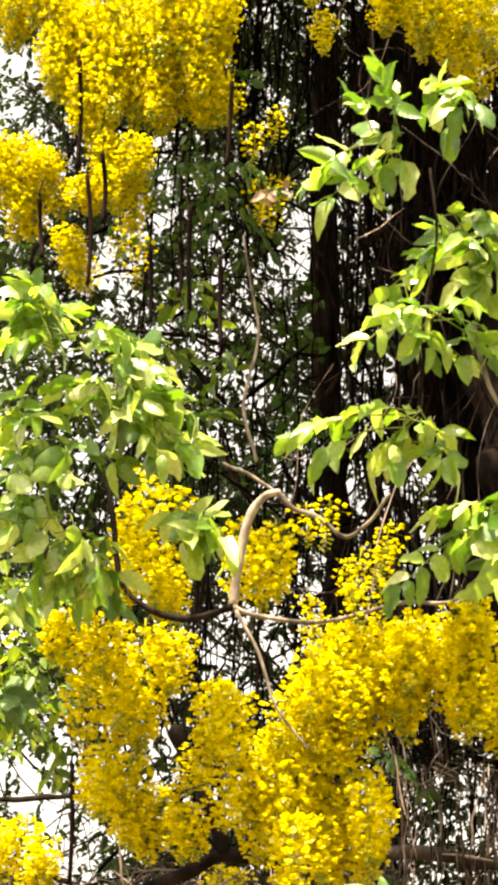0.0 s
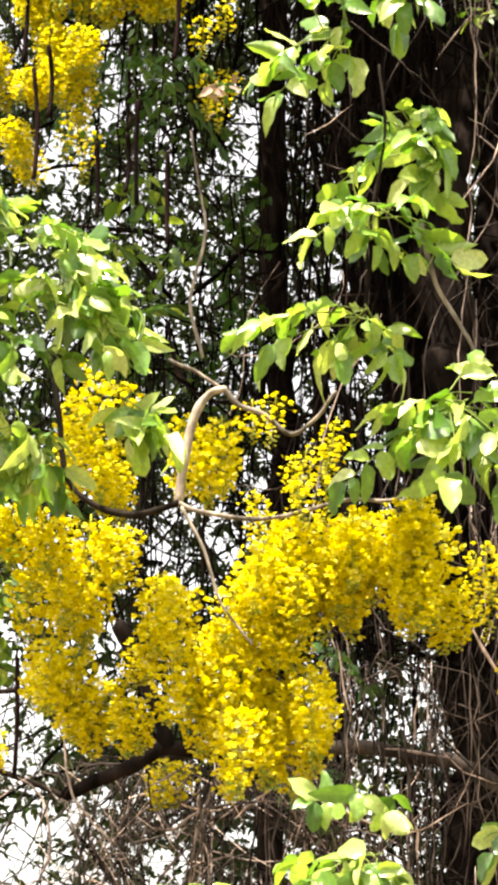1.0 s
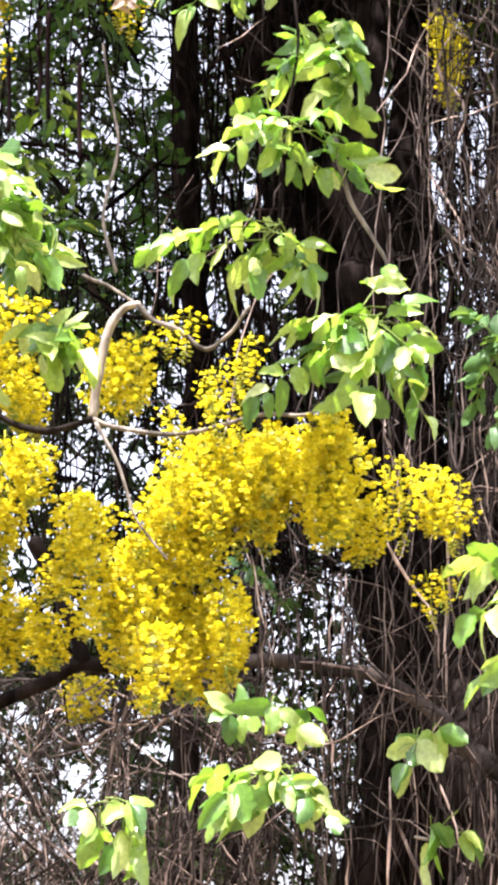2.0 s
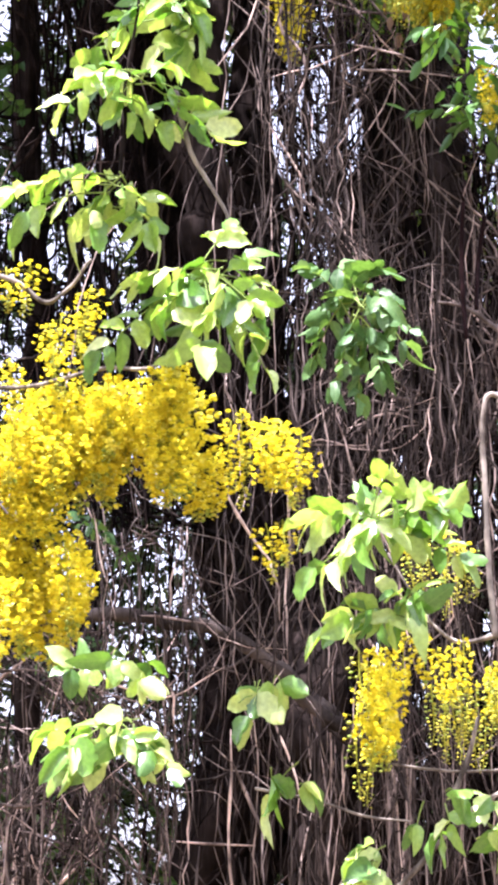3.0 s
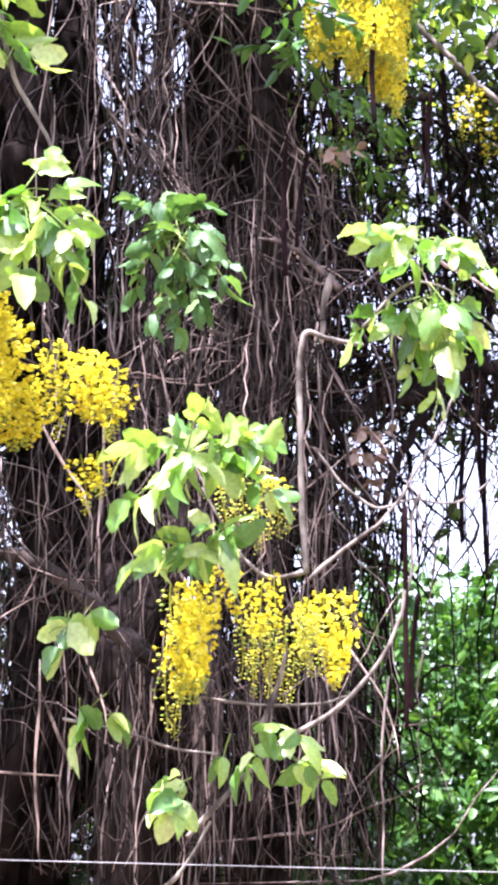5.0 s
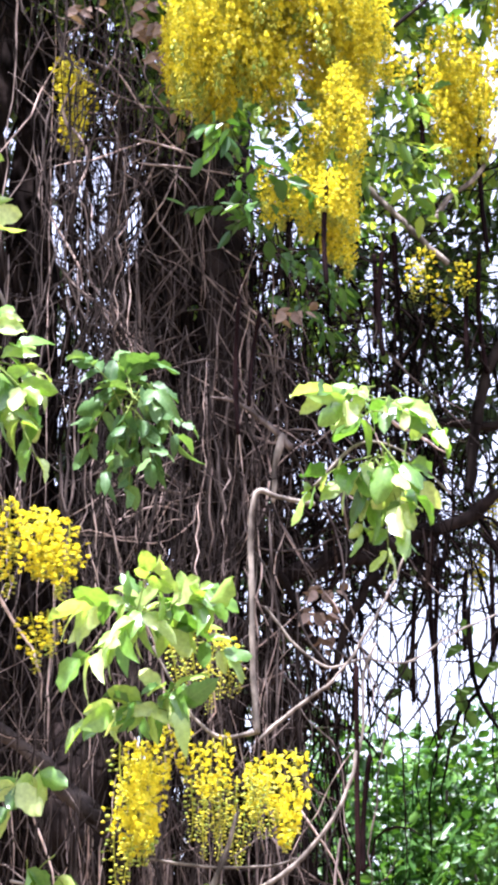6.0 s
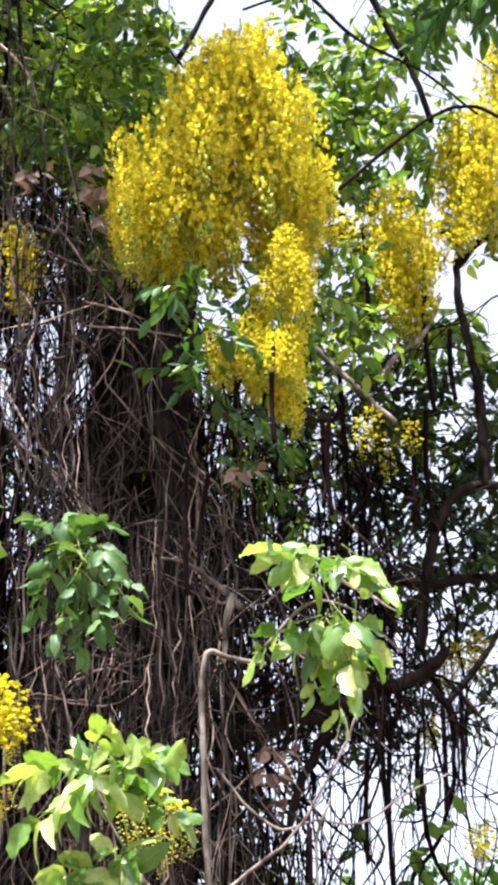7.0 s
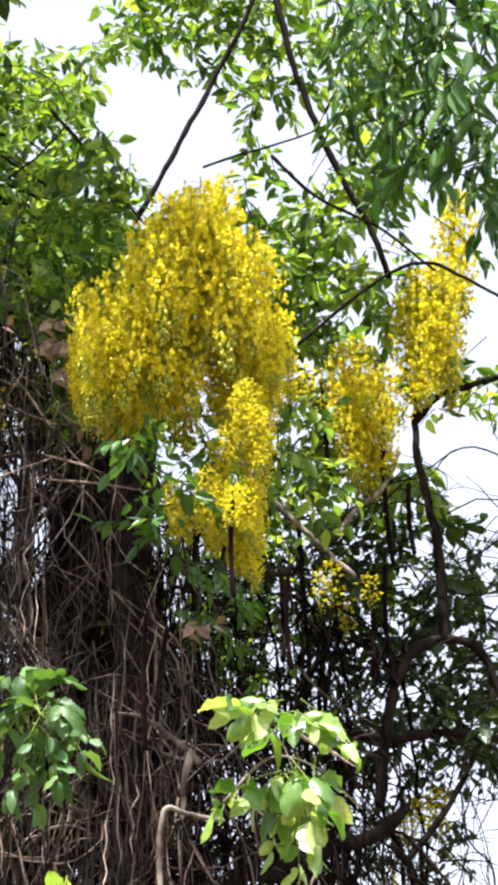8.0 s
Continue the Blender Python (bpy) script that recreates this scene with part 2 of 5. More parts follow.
def compound_leaf(tree, base, tip, key, size, depth):
    """A leaf stalk with leaflets in pairs and one at the end."""
    R = rng
    a, b = Vector(base), Vector(tip)
    a += Vector((R.uniform(-.04, .04), R.uniform(-.06, .06), R.uniform(-.035, .035)))
    b.y += R.uniform(-1, 1) * depth
    d = b - a
    end = a + d * max(0.3, 1 - 0.8 * size / max(d.length, 0.05))
    line = spline([a, (a * 0.5 + end * 0.5) + Vector((0, 0, R.uniform(0.02, 0.12) * d.length)), end], 5)
    s = Soup()
    tube(s, line, 0.0022, 0.0012, 5)
    stem = part("leaf_spray", s.mesh("leaf_spray", LEAF_STALK), tree, "green compound leaf with ovate leaflets")
    length = sum((line[i + 1] - line[i]).length for i in range(len(line) - 1))
    pairs = max(1, min(6, int(length / (size * 0.50)) + 1))
    face = Vector((R.uniform(-.6, .6), R.uniform(-0.9, 0.35), R.uniform(0.1, 1.0))).normalized()   # the leaf's upper side
    spots = [(1.0, 0)]
    for k in range(pairs):
        t = 0.95 - k * size * 0.50 / max(length, 0.05)
        if t < 0.38 and k:
            break
        spots += [(max(t, 0.1), -1), (max(t - 0.03, 0.08), 1)]
    for t, side in spots:
        if side and R.random() < 0.1:
            continue
        x = t * (len(line) - 1)
        i = min(int(x), len(line) - 2)
        p = line[i].lerp(line[i + 1], x - i)
        ahead = (line[i + 1] - line[i]).normalized()
        across = ahead.cross(face).normalized()
        way = ahead * (R.uniform(0.35, 0.8) if side else 1.0) + across * side * 0.9 + Vector((R.uniform(-.35, .35), R.uniform(-.45, .35), R.uniform(-0.55, 0.15)))
        upper = face + Vector((R.uniform(-.8, .8), R.uniform(-.7, .6), R.uniform(-0.5, 0.5)))
        sz = size * R.uniform(0.6, 1.15) * (1.08 if side == 0 else 1.0)
        part("leaflet", R.choice(LEAFLETS[key]), stem, m=aimed(p, way, upper, sz))
    return stem


def leaves(tree, base, offsets, key="young", size=0.083, depth=0.14, fill=0.35):
    ends = list(offsets)
    if base[0] < -1.2:   # the thickest foliage
        fill = 0.9
    for a, b in zip(offsets, offsets[1:] + offsets[:1]):
        if rng.random() < fill:
            k, g = rng.uniform(0.3, 0.7), rng.uniform(0.7, 1.0)
            ends.append(((a[0] * k + b[0] * (1 - k)) * g, (a[1] * k + b[1] * (1 - k)) * g))
    for dx, dz in ends:
        compound_leaf(tree, base, (base[0] + dx, base[1], base[2] + dz), key, size * rng.uniform(0.85, 1.15), depth)


def petal_pts(d, side, size, cup):
    """A cupped, rounded petal."""
    n = d.cross(side).normalized() * cup * size
    return [(d * u + side * w) * size + n * k for u, w, k in ((0.06, 0, 0), (0.42, -0.28, 0.35), (0.80, -0.37, 0.85), (1.02, -0.17, 1.1), (1.02, 0.17, 1.1), (0.80, 0.37, 0.85), (0.42, 0.28, 0.35))]


def raceme_mesh(seed, fill, bud_end, wide=0.070, petal=(0.013, 0.020)):
    """A hanging flower raceme of unit length: stalk, side stalks, open flowers above, round buds below."""
    R = random.Random(seed)
    s, slots = Soup(), []

    def mark(k):
        slots.extend([k] * (len(s.f) - len(slots)))
    L = 0.40
    axis = [Vector((0.012 * math.sin(seed + 3 * t), 0.012 * math.cos(seed * 2 + 2 * t), -L * t)) for t in [i / 9 for i in range(10)]]
    tube(s, axis, 0.0028, 0.0012, 4)
    mark(0)
    n = fill
    for i in range(n):
        t = (i + R.random()) / n
        if t < 0.04:
            continue
        p = axis[min(9, int(t * 9))].lerp(axis[min(9, int(t * 9) + 1)], t * 9 - int(t * 9))
        ang = i * 2.4 + R.uniform(-.5, .5)
        open_flower = t < 1 - bud_end + R.uniform(-.08, .08)
        reach = wide * (1.0 - 0.62 * max(0.0, t - 0.45) / 0.55) * R.uniform(0.35, 1.1) * (0.7 if not open_flower else 1)
        if t < 0.12:
            reach *= 0.75
        out = Vector((math.cos(ang), math.sin(ang), -0.15 + R.uniform(-.35, .3)))
        q = p + out * reach
        tube(s, [p, p + out * reach * 0.5 + Vector((0, 0, 0.004)), q], 0.0009, 0.0007, 3, rough=0)
        mark(0)
        if open_flower:
            face = (out + Vector((R.uniform(-.7, .7), R.uniform(-.9, .5), R.uniform(-.6, .5)))).normalized()
            u = face.cross(Vector((0.2, 0.3, 1))).normalized()
            v = face.cross(u)
            size = R.uniform(*petal)
            cup = R.uniform(0.25, 0.8)
            for k in range(5):
                w = k * 2 * math.pi / 5 + R.uniform(-.25, .25)
                d = (u * math.cos(w) + v * math.sin(w) + face * R.uniform(0.0, 0.5)).normalized()
                side = face.cross(d).normalized()
                s.add([q + a for a in petal_pts(d, side, size * R.uniform(0.85, 1.1), cup)], [(0, 1, 2, 3), (0, 3, 4), (0, 4, 5, 6)])
            mark(1)
        else:
            r = 0.0095 * (1 - 0.5 * max(0, t - (1 - bud_end)) / max(bud_end, 0.05)) * R.uniform(0.8, 1.15)
            ring = [q + Vector((0, 0, r))]
            for zz, rr in ((0.45, 0.85), (-0.4, 0.9)):
                ring += [q + Vector((rr * r * math.cos(a), rr * r * math.sin(a), zz * r)) for a in [j * math.pi / 2.5 for j in range(5)]]
            ring.append(q - Vector((0, 0, r)))
            fs = [(0, 1 + j, 1 + (j + 1) % 5) for j in range(5)] + [(1 + j, 6 + j, 6 + (j + 1) % 5, 1 + (j + 1) % 5) for j in range(5)] + [(11, 6 + (j + 1) % 5, 6 + j) for j in range(5)]
            s.add(ring, fs)
            mark(2)
    return s.mesh("flower_raceme", STALK, PETAL, BUD, slots=slots)


def blossom_mesh(seed):
    """One open flower of unit petal length, facing +z."""
    R = random.Random(900 + seed)
    s = Soup()
    up = Vector((0, 0, 1))
    for k in range(5):
        w = k * 2 * math.pi / 5 + R.uniform(-.25, .25)
        d = (Vector((math.cos(w), math.sin(w), R.uniform(0.0, 0.5)))).normalized()
        s.add(petal_pts(d, up.cross(d).normalized(), R.uniform(0.85, 1.1), R.uniform(0.25, 0.8)), [(0, 1, 2, 3), (0, 3, 4), (0, 4, 5, 6)])
    return s.mesh("blossom", PETAL_ONE)


def bud_mesh():
    s = Soup()
    ring = [Vector((0, 0, 1))]
    for zz, rr in ((0.5, 0.85), (-0.4, 0.9)):
        ring += [Vector((rr * math.cos(a), rr * math.sin(a), zz)) for a in [j * math.pi / 3 for j in range(6)]]
    ring.append(Vector((0, 0, -1)))
    s.add(ring, [(0, 1 + j, 1 + (j + 1) % 6) for j in range(6)] + [(1 + j, 7 + j, 7 + (j + 1) % 6, 1 + (j + 1) % 6) for j in range(6)] + [(13, 7 + (j + 1) % 6, 7 + j) for j in range(6)])
    return s.mesh("bud", BUD_ONE)


BLOSSOMS, ROUND_BUD = [blossom_mesh(i) for i in range(7)], bud_mesh()


def near_raceme(tree, m, fill, bud_end, wide, label):
    """A raceme whose blossoms and buds are pieces of their own."""
    R = rng
    s = Soup()
    L = 0.40
    ph = R.uniform(0, 6)
    axis = [Vector((0.012 * math.sin(ph + 3 * t), 0.012 * math.cos(ph * 2 + 2 * t), -L * t)) for t in [i / 9 for i in range(10)]]
    tube(s, axis, 0.0028, 0.0012, 4)
    set_on = []
    for i in range(fill):
        t = (i + R.random()) / fill
        if t < 0.04:
            continue
        k = min(8, int(t * 9))
        p = axis[k].lerp(axis[k + 1], t * 9 - k)
        ang = i * 2.4 + R.uniform(-.5, .5)
        is_open = t < 1 - bud_end + R.uniform(-.08, .08)
        reach = wide * (1.0 - 0.62 * max(0.0, t - 0.45) / 0.55) * R.uniform(0.35, 1.1) * (1 if is_open else 0.7) * (0.75 if t < 0.12 else 1)
        out = Vector((math.cos(ang), math.sin(ang), -0.15 + R.uniform(-.35, .3)))
        q = p + out * reach
        tube(s, [p, p + out * reach * 0.5 + Vector((0, 0, 0.004)), q], 0.0009, 0.0007, 3, rough=0)
        if is_open:
            face = (out + Vector((R.uniform(-.7, .7), R.uniform(-.9, .5), R.uniform(-.6, .5)))).normalized()
            set_on.append(("blossom", R.choice(BLOSSOMS), aimed(q, face.cross(Vector((0.2, 0.3, 1))), face, R.uniform(0.0125, 0.0195))))
        else:
            r = 0.0095 * (1 - 0.5 * max(0, t - (1 - bud_end)) / max(bud_end, 0.05)) * R.uniform(0.8, 1.15)
            set_on.append(("bud", ROUND_BUD, Matrix.Translation(q) @ Matrix.Diagonal((r, r, r, 1))))
    stalk = part("flower_raceme", s.mesh("flower_raceme", STALK), tree, label, m=m)
    for name, me, pm in set_on:
        part(name, me, stalk, m=pm)


RACEMES = [raceme_mesh(i, 112 + 10 * (i % 3), 0.12 + 0.05 * (i % 3)) for i in range(8)]
FINE = [raceme_mesh(60 + i, 200, 0.10 + 0.05 * (i % 3), 0.072, (0.0095, 0.0150)) for i in range(6)]   # small-flowered, long and slim
LOOSE = [raceme_mesh(20 + i, 54, 0.30, 0.06, (0.011, 0.017)) for i in range(3)]
BUDS = [raceme_mesh(40 + i, 40, 0.93, 0.055) for i in range(3)]


def racemes(tree, y, tops, kinds=RACEMES, deep=0.12, copies=2, fat=1.0, single=None, label="hanging raceme of golden yellow flowers"):
    for x, z, length in tops:
        for k in range(copies):
            g = max(length, 0.16) / 0.40 * (1 if k == 0 else rng.uniform(0.75, 1.0))
            w = (0.55 + 0.45 * g) if g < 1 else min(g, 1.25)
            m = pose(x + (rng.uniform(-.05, .05) if k else rng.uniform(-.01, .01)), y + rng.uniform(-deep, deep), z + (rng.uniform(-.05, .02) if k else 0), rng.uniform(-6, 6), rng.uniform(-6, 6), rng.uniform(0, 360))
            m = m @ Matrix.Diagonal((w * fat, w * fat, g, 1))
            if single and k == 0:
                near_raceme(tree, m, *single, label)
            else:
                part("flower_raceme", rng.choice(kinds), tree, label, m=m)


def pods(tree, y, r, rows):
    for x, z, length, lean in rows:
        s = Soup()
        bow = rng.uniform(-.03, .03) * length
        yy = y + rng.uniform(-.08, .08)
        pts = [Vector((x + lean * t + bow * math.sin(math.pi * t), yy + 0.02 * math.sin(3 * t), z - length * t)) for t in [i / 12 for i in range(13)]]
        tube(s, [pts[0] + Vector((0.01, 0, 0.07)), pts[0] + Vector((0, 0, 0.03)), pts[0]], 0.0016, 0.0024, 5)
        tube(s, pts, r * 0.82, r * 0.78, 9, rough=0.10, seed=x * 7, cap=True)
        part("seed_pod", s.mesh("seed_pod", POD), tree, "long dark brown hanging seed pod")


def leaf_cloud(name, parent, mat, spots, size, label="", flat=0.5, slim=0.45, kind="stuff", hang=0.3, chinks=False, wood=None, per=8):
    """Leafy twigs about the given spots (place, spread, how many leaves): each twig bears folded leaves on both sides."""
    s, slots = Soup(), []
    R = random.Random(len(name) + len(spots))

    def mark(k):
        slots.extend([k] * (len(s.f) - len(slots)))
    for p, spread, count in spots:
        left = count
        while left > 0:
            n = min(left, R.randint(max(2, per - 3), per + 3))
            left -= n
            q0 = Vector((R.gauss(p[0], spread[0] * 0.8), R.gauss(p[1], spread[1] * 0.8), R.gauss(p[2], spread[2] * 0.8)))
            way = Vector((R.gauss(0, 1), R.gauss(0, 1), R.gauss(-hang, 0.5))).normalized()
            reach = size * n * R.uniform(0.22, 0.36)
            sag = Vector((0, 0, -reach * R.uniform(0.05, 0.35)))
            if open_sky(*(q0 + way * reach * 0.6)) and R.random() < 0.93:
                continue
            up = Vector((R.gauss(0, flat), R.gauss(0, flat), 1)).normalized()
            if wood:
                tube(s, [q0 + way * reach * t + sag * t * t for t in (0, 0.33, 0.66, 1)], size * 0.035, size * 0.015, 3, rough=0)
                mark(1)
            for i in range(n):
                t = (i + 0.5) / n
                q = q0 + way * reach * t + sag * t * t
                if R.random() < 0.9 and (open_sky(*q) or (chinks and hole(*q))):
                    continue
                side = way.cross(up) * (1 if i % 2 else -1)
                d = (way * R.uniform(0.2, 0.9) + side * R.uniform(0.5, 1.1) + Vector((R.gauss(0, 0.25), R.gauss(0, 0.25), R.gauss(-hang, 0.3)))).normalized()
                u = (up + Vector((R.gauss(0, flat), R.gauss(0, flat), R.gauss(0, flat)))).normalized()
                x = d.cross(u)
                if x.length < 0.05:
                    continue
                x.normalize()
                z = x.cross(d)
                L = size * R.uniform(0.5, 1.3)
                w = L * slim * R.uniform(0.4, 0.58)
                lift = z * w * R.uniform(0.1, 0.6)
                droop = -z * L * R.uniform(0.0, 0.3)
                q = q + d * size * 0.12
                if size >= 0.06:
                    s.add([q, q + d * L * 0.16 + x * w * 0.66 + lift * 0.6, q + d * L * 0.42 + x * w + lift, q + d * L * 0.74 + x * w * 0.66 + lift * 0.6 + droop * 0.5, q + d * L + droop,
                           q + d * L * 0.74 - x * w * 0.66 + lift * 0.6 + droop * 0.5, q + d * L * 0.42 - x * w + lift, q + d * L * 0.16 - x * w * 0.66 + lift * 0.6], [(0, 1, 2, 3, 4), (0, 4, 5, 6, 7)])
                else:
                    s.add([q, q + d * L * 0.3 + x * w + lift, q + d * L * 0.7 + x * w * 0.85 + lift + droop * 0.5, q + d * L + droop,
                           q + d * L * 0.7 - x * w * 0.85 + lift + droop * 0.5, q + d * L * 0.3 - x * w + lift], [(0, 1, 2, 3), (0, 3, 4, 5)])
            mark(0)
    mats = (mat, wood) if wood else (mat,)
    return part(name, s.mesh(name, *mats, slots=slots), parent, label, kind)


# open sky between the high boughs: across and up as slopes from the path, and half sizes
OPEN_SKY = [(-0.016, 0.662, 0.032, 0.017), (0.033, 0.624, 0.016, 0.019), (0.057, 0.587, 0.030, 0.022), (0.066, 0.569, 0.019, 0.014), (0.119, 0.589, 0.018, 0.016), (0.152, 0.534, 0.011, 0.014), (0.181, 0.541, 0.016, 0.019), (0.202, 0.483, 0.012, 0.017), (0.193, 0.417, 0.019, 0.028), (0.162, 0.431, 0.014, 0.012)]


def open_sky(x, y, z):
    a, e = x / y, (z - 1.6) / y
    return any(((a - p) / da) ** 2 + ((e - q) / de) ** 2 < 1 for p, q, da, de in OPEN_SKY)


def scatter(x0, x1, z0, z1, y0, y1, clumps, spread, count, keep=None, seed=1):
    """Clump centres spread over a stretch; keep(x, z) tells how likely one stays."""
    R = random.Random(seed)
    out = []
    while len(out) < clumps:
        x, z, y = R.uniform(x0, x1), R.uniform(z0, z1), R.uniform(y0, y1)
        if keep and R.random() > keep(x, z):
            continue
        s = spread * R.uniform(0.6, 1.4)
        out.append(((x, y, z), (s, s, s * 0.7), max(3, int(count * R.uniform(0.5, 1.5)))))
    return out


# ---- ground ----
s = Soup()
GX = [-400, -60, -20] + [i * 1.0 for i in range(-12, 13)] + [20, 60, 400]
GY = [-400, -60, -10] + [i * 1.0 for i in range(-4, 25)] + [60, 200, 900]
gv = [Vector((x, y, 0.05 * noise.noise(Vector((x * 0.4, y * 0.4, 0))) - 0.05)) for y in GY for x in GX]
s.add(gv, [(j * len(GX) + i, j * len(GX) + i + 1, (j + 1) * len(GX) + i + 1, (j + 1) * len(GX) + i) for j in range(len(GY) - 1) for i in range(len(GX) - 1)])
tagged(new("ground", s.mesh("ground", SOIL)), "bare dry earth under the trees", "ground", kind="structure")

# ---- the golden shower tree ----
cassia = thing("golden_shower_tree", "golden shower tree in yellow bloom with young leaves and long pods", "tree", (2.3, 8.3, 0))
C = cassia
limb("trunk", [(2.3, 8.3, -0.1), (2.27, 8.3, 1.5), (2.2, 8.25, 2.9), (1.676, 8.100, 3.809)], 0.07, TWIG_SHADED, C, 0.45, 12, label="upright trunk in shaded bark colour")
limb("branch", [(1.157, 8.100, 3.618), (1.219, 8.100, 4.028), (1.314, 8.100, 4.205), (1.425, 8.100, 4.250), (1.552, 8.100, 4.205), (1.628, 8.100, 4.050), (1.676, 8.100, 3.809)], 0.0218, TWIG_SHADED, C, 0.7)
limb("branch", [(1.425, 8.100, 4.246), (1.427, 8.100, 4.592), (1.382, 8.100, 4.850), (1.353, 8.100, 5.138), (1.367, 8.100, 5.285), (1.304, 8.100, 5.284)], 0.0225, TWIG_SHADED, C, 0.4)
limb("branch", [(1.360, 8.100, 5.150), (1.461, 8.100, 5.261), (1.600, 8.100, 5.312), (1.786, 8.100, 5.363)], 0.0172, TWIG_SHADED, C, 0.6)
limb("branch", [(1.077, 8.200, 3.903), (1.248, 8.200, 3.892), (1.421, 8.200, 3.914), (1.635, 8.200, 3.891)], 0.0193, TWIG_SHADED, C, 0.8)
limb("branch", [(1.267, 8.200, 3.431), (1.403, 8.200, 3.599), (1.497, 8.200, 3.750), (1.594, 8.200, 3.924)], 0.0146, TWIG_SHADED, C, 0.6)
limb("branch", [(0.659, 8.000, 4.910), (0.785, 8.000, 4.759), (0.911, 8.000, 4.633), (1.077, 8.000, 4.463)], 0.0137, TWIG, C, 0.8)
limb("branch", [(1.030, 8.000, 4.634), (1.088, 8.000, 4.727), (1.201, 8.000, 4.820), (1.275, 8.000, 4.974)], 0.0120, TWIG, C, 0.7)
limb("branch", [(0.244, 7.800, 5.840), (0.403, 7.800, 6.173), (0.566, 7.800, 6.517), (0.686, 7.800, 6.789), (0.786, 7.800, 7.067)], 0.0124, TWIG_SHADED, C, 0.8)
limb("branch", [(0.786, 7.800, 7.067), (0.837, 7.800, 6.793), (0.919, 7.800, 6.445), (1.033, 7.800, 6.134), (1.157, 7.800, 5.855), (1.236, 7.800, 5.632)], 0.0147, TWIG_SHADED, C, 0.8)
limb("branch", [(0.860, 7.700, 5.286), (1.017, 7.700, 5.432), (1.220, 7.700, 5.592), (1.355, 7.700, 5.643), (1.506, 7.700, 5.584), (1.697, 7.700, 5.465)], 0.0090, TWIG_SHADED, C, 0.7)
limb("branch", [(-0.090, 7.700, 6.283), (0.066, 7.700, 6.082), (0.220, 7.700, 5.859), (0.371, 7.700, 5.665)], 0.0078, TWIG_SHADED, C, 0.6)
limb("branch", [(0.507, 7.700, 6.040), (0.664, 7.700, 6.107), (0.821, 7.700, 6.161), (1.003, 7.700, 6.242)], 0.0062, TWIG_SHADED, C, 0.6)
limb("branch", [(0.775, 7.700, 6.096), (0.947, 7.700, 5.922), (1.207, 7.700, 5.777), (1.397, 7.700, 5.607)], 0.0078, TWIG_SHADED, C, 0.6)
limb("branch", [(1.413, 7.400, 6.700), (1.540, 7.400, 6.572), (1.708, 7.400, 6.420)], 0.0156, TWIG_SHADED, C, 0.8)
limb("branch", [(-1.169, 5.600, 3.072), (-1.150, 5.600, 3.200), (-1.131, 5.600, 3.307), (-1.098, 5.600, 3.365), (-1.057, 5.600, 3.376)], 0.0124, TWIG_SUNLIT, C, 0.9)
limb("branch", [(-1.060, 5.600, 3.380), (-1.021, 5.600, 3.338), (-0.953, 5.600, 3.307), (-0.875, 5.600, 3.252), (-0.819, 5.600, 3.289), (-0.760, 5.600, 3.364)], 0.0084, TWIG, C, 0.55)
limb("branch", [(-1.207, 5.600, 3.467), (-1.122, 5.600, 3.423), (-1.048, 5.600, 3.367)], 0.0053, TWIG, C, 0.8)
limb("branch", [(-1.514, 5.550, 3.495), (-1.485, 5.550, 3.289), (-1.458, 5.550, 3.131), (-1.370, 5.550, 3.052), (-1.267, 5.550, 3.029), (-1.160, 5.550, 3.056)], 0.0074, TWIG_SHADED, C, 1.3)
limb("branch", [(-1.160, 5.550, 3.056), (-1.103, 5.550, 3.036), (-0.955, 5.550, 3.013), (-0.824, 5.550, 3.032), (-0.708, 5.550, 3.059), (-0.593, 5.550, 3.059), (-0.506, 5.550, 3.136)], 0.0072, TWIG, C, 0.6)
limb("branch", [(-1.138, 5.500, 3.034), (-1.073, 5.500, 2.917), (-1.030, 5.500, 2.785), (-0.949, 5.500, 2.676)], 0.0051, TWIG, C, 0.6)
limb("branch", [(-1.155, 5.800, 3.538), (-1.194, 5.800, 3.697), (-1.162, 5.800, 3.897), (-1.187, 5.800, 4.070), (-1.212, 5.800, 4.211)], 0.0054, TWIG, C, 0.6)
limb("branch", [(-0.643, 5.200, 3.388), (-0.625, 5.200, 3.578), (-0.622, 5.200, 3.698), (-0.593, 5.200, 3.910), (-0.607, 5.200, 4.099)], 0.0058, TWIG_SHADED, C, 0.6)
limb("branch", [(-0.508, 5.300, 3.701), (-0.492, 5.300, 3.609), (-0.458, 5.300, 3.518), (-0.390, 5.300, 3.396), (-0.370, 5.30, 3.310)], 0.0080, TWIG, C, 0.5)
limb("branch", [(0.265, 5.700, 2.377), (0.252, 5.700, 2.537), (0.249, 5.700, 2.743), (0.249, 5.700, 2.952), (0.266, 5.700, 3.006), (0.314, 5.700, 2.991), (0.409, 5.700, 2.974)], 0.0086, TWIG, C, 0.7)
limb("branch", [(0.265, 5.700, 2.380), (0.170, 5.700, 2.366), (0.106, 5.700, 2.413), (0.063, 5.700, 2.479), (-0.002, 5.700, 2.596)], 0.0060, TWIG, C, 0.6)
limb("branch", [(-0.030, 5.600, 1.717), (0.081, 5.600, 1.833), (0.192, 5.600, 1.943), (0.332, 5.600, 2.026), (0.432, 5.600, 2.137), (0.490, 5.600, 2.250), (0.505, 5.600, 2.320)], 0.0068, TWIG, C, 0.7)
limb("branch", [(0.145, 5.650, 1.974), (0.188, 5.650, 2.086), (0.213, 5.650, 2.171)], 0.0079, TWIG, C, 0.7)
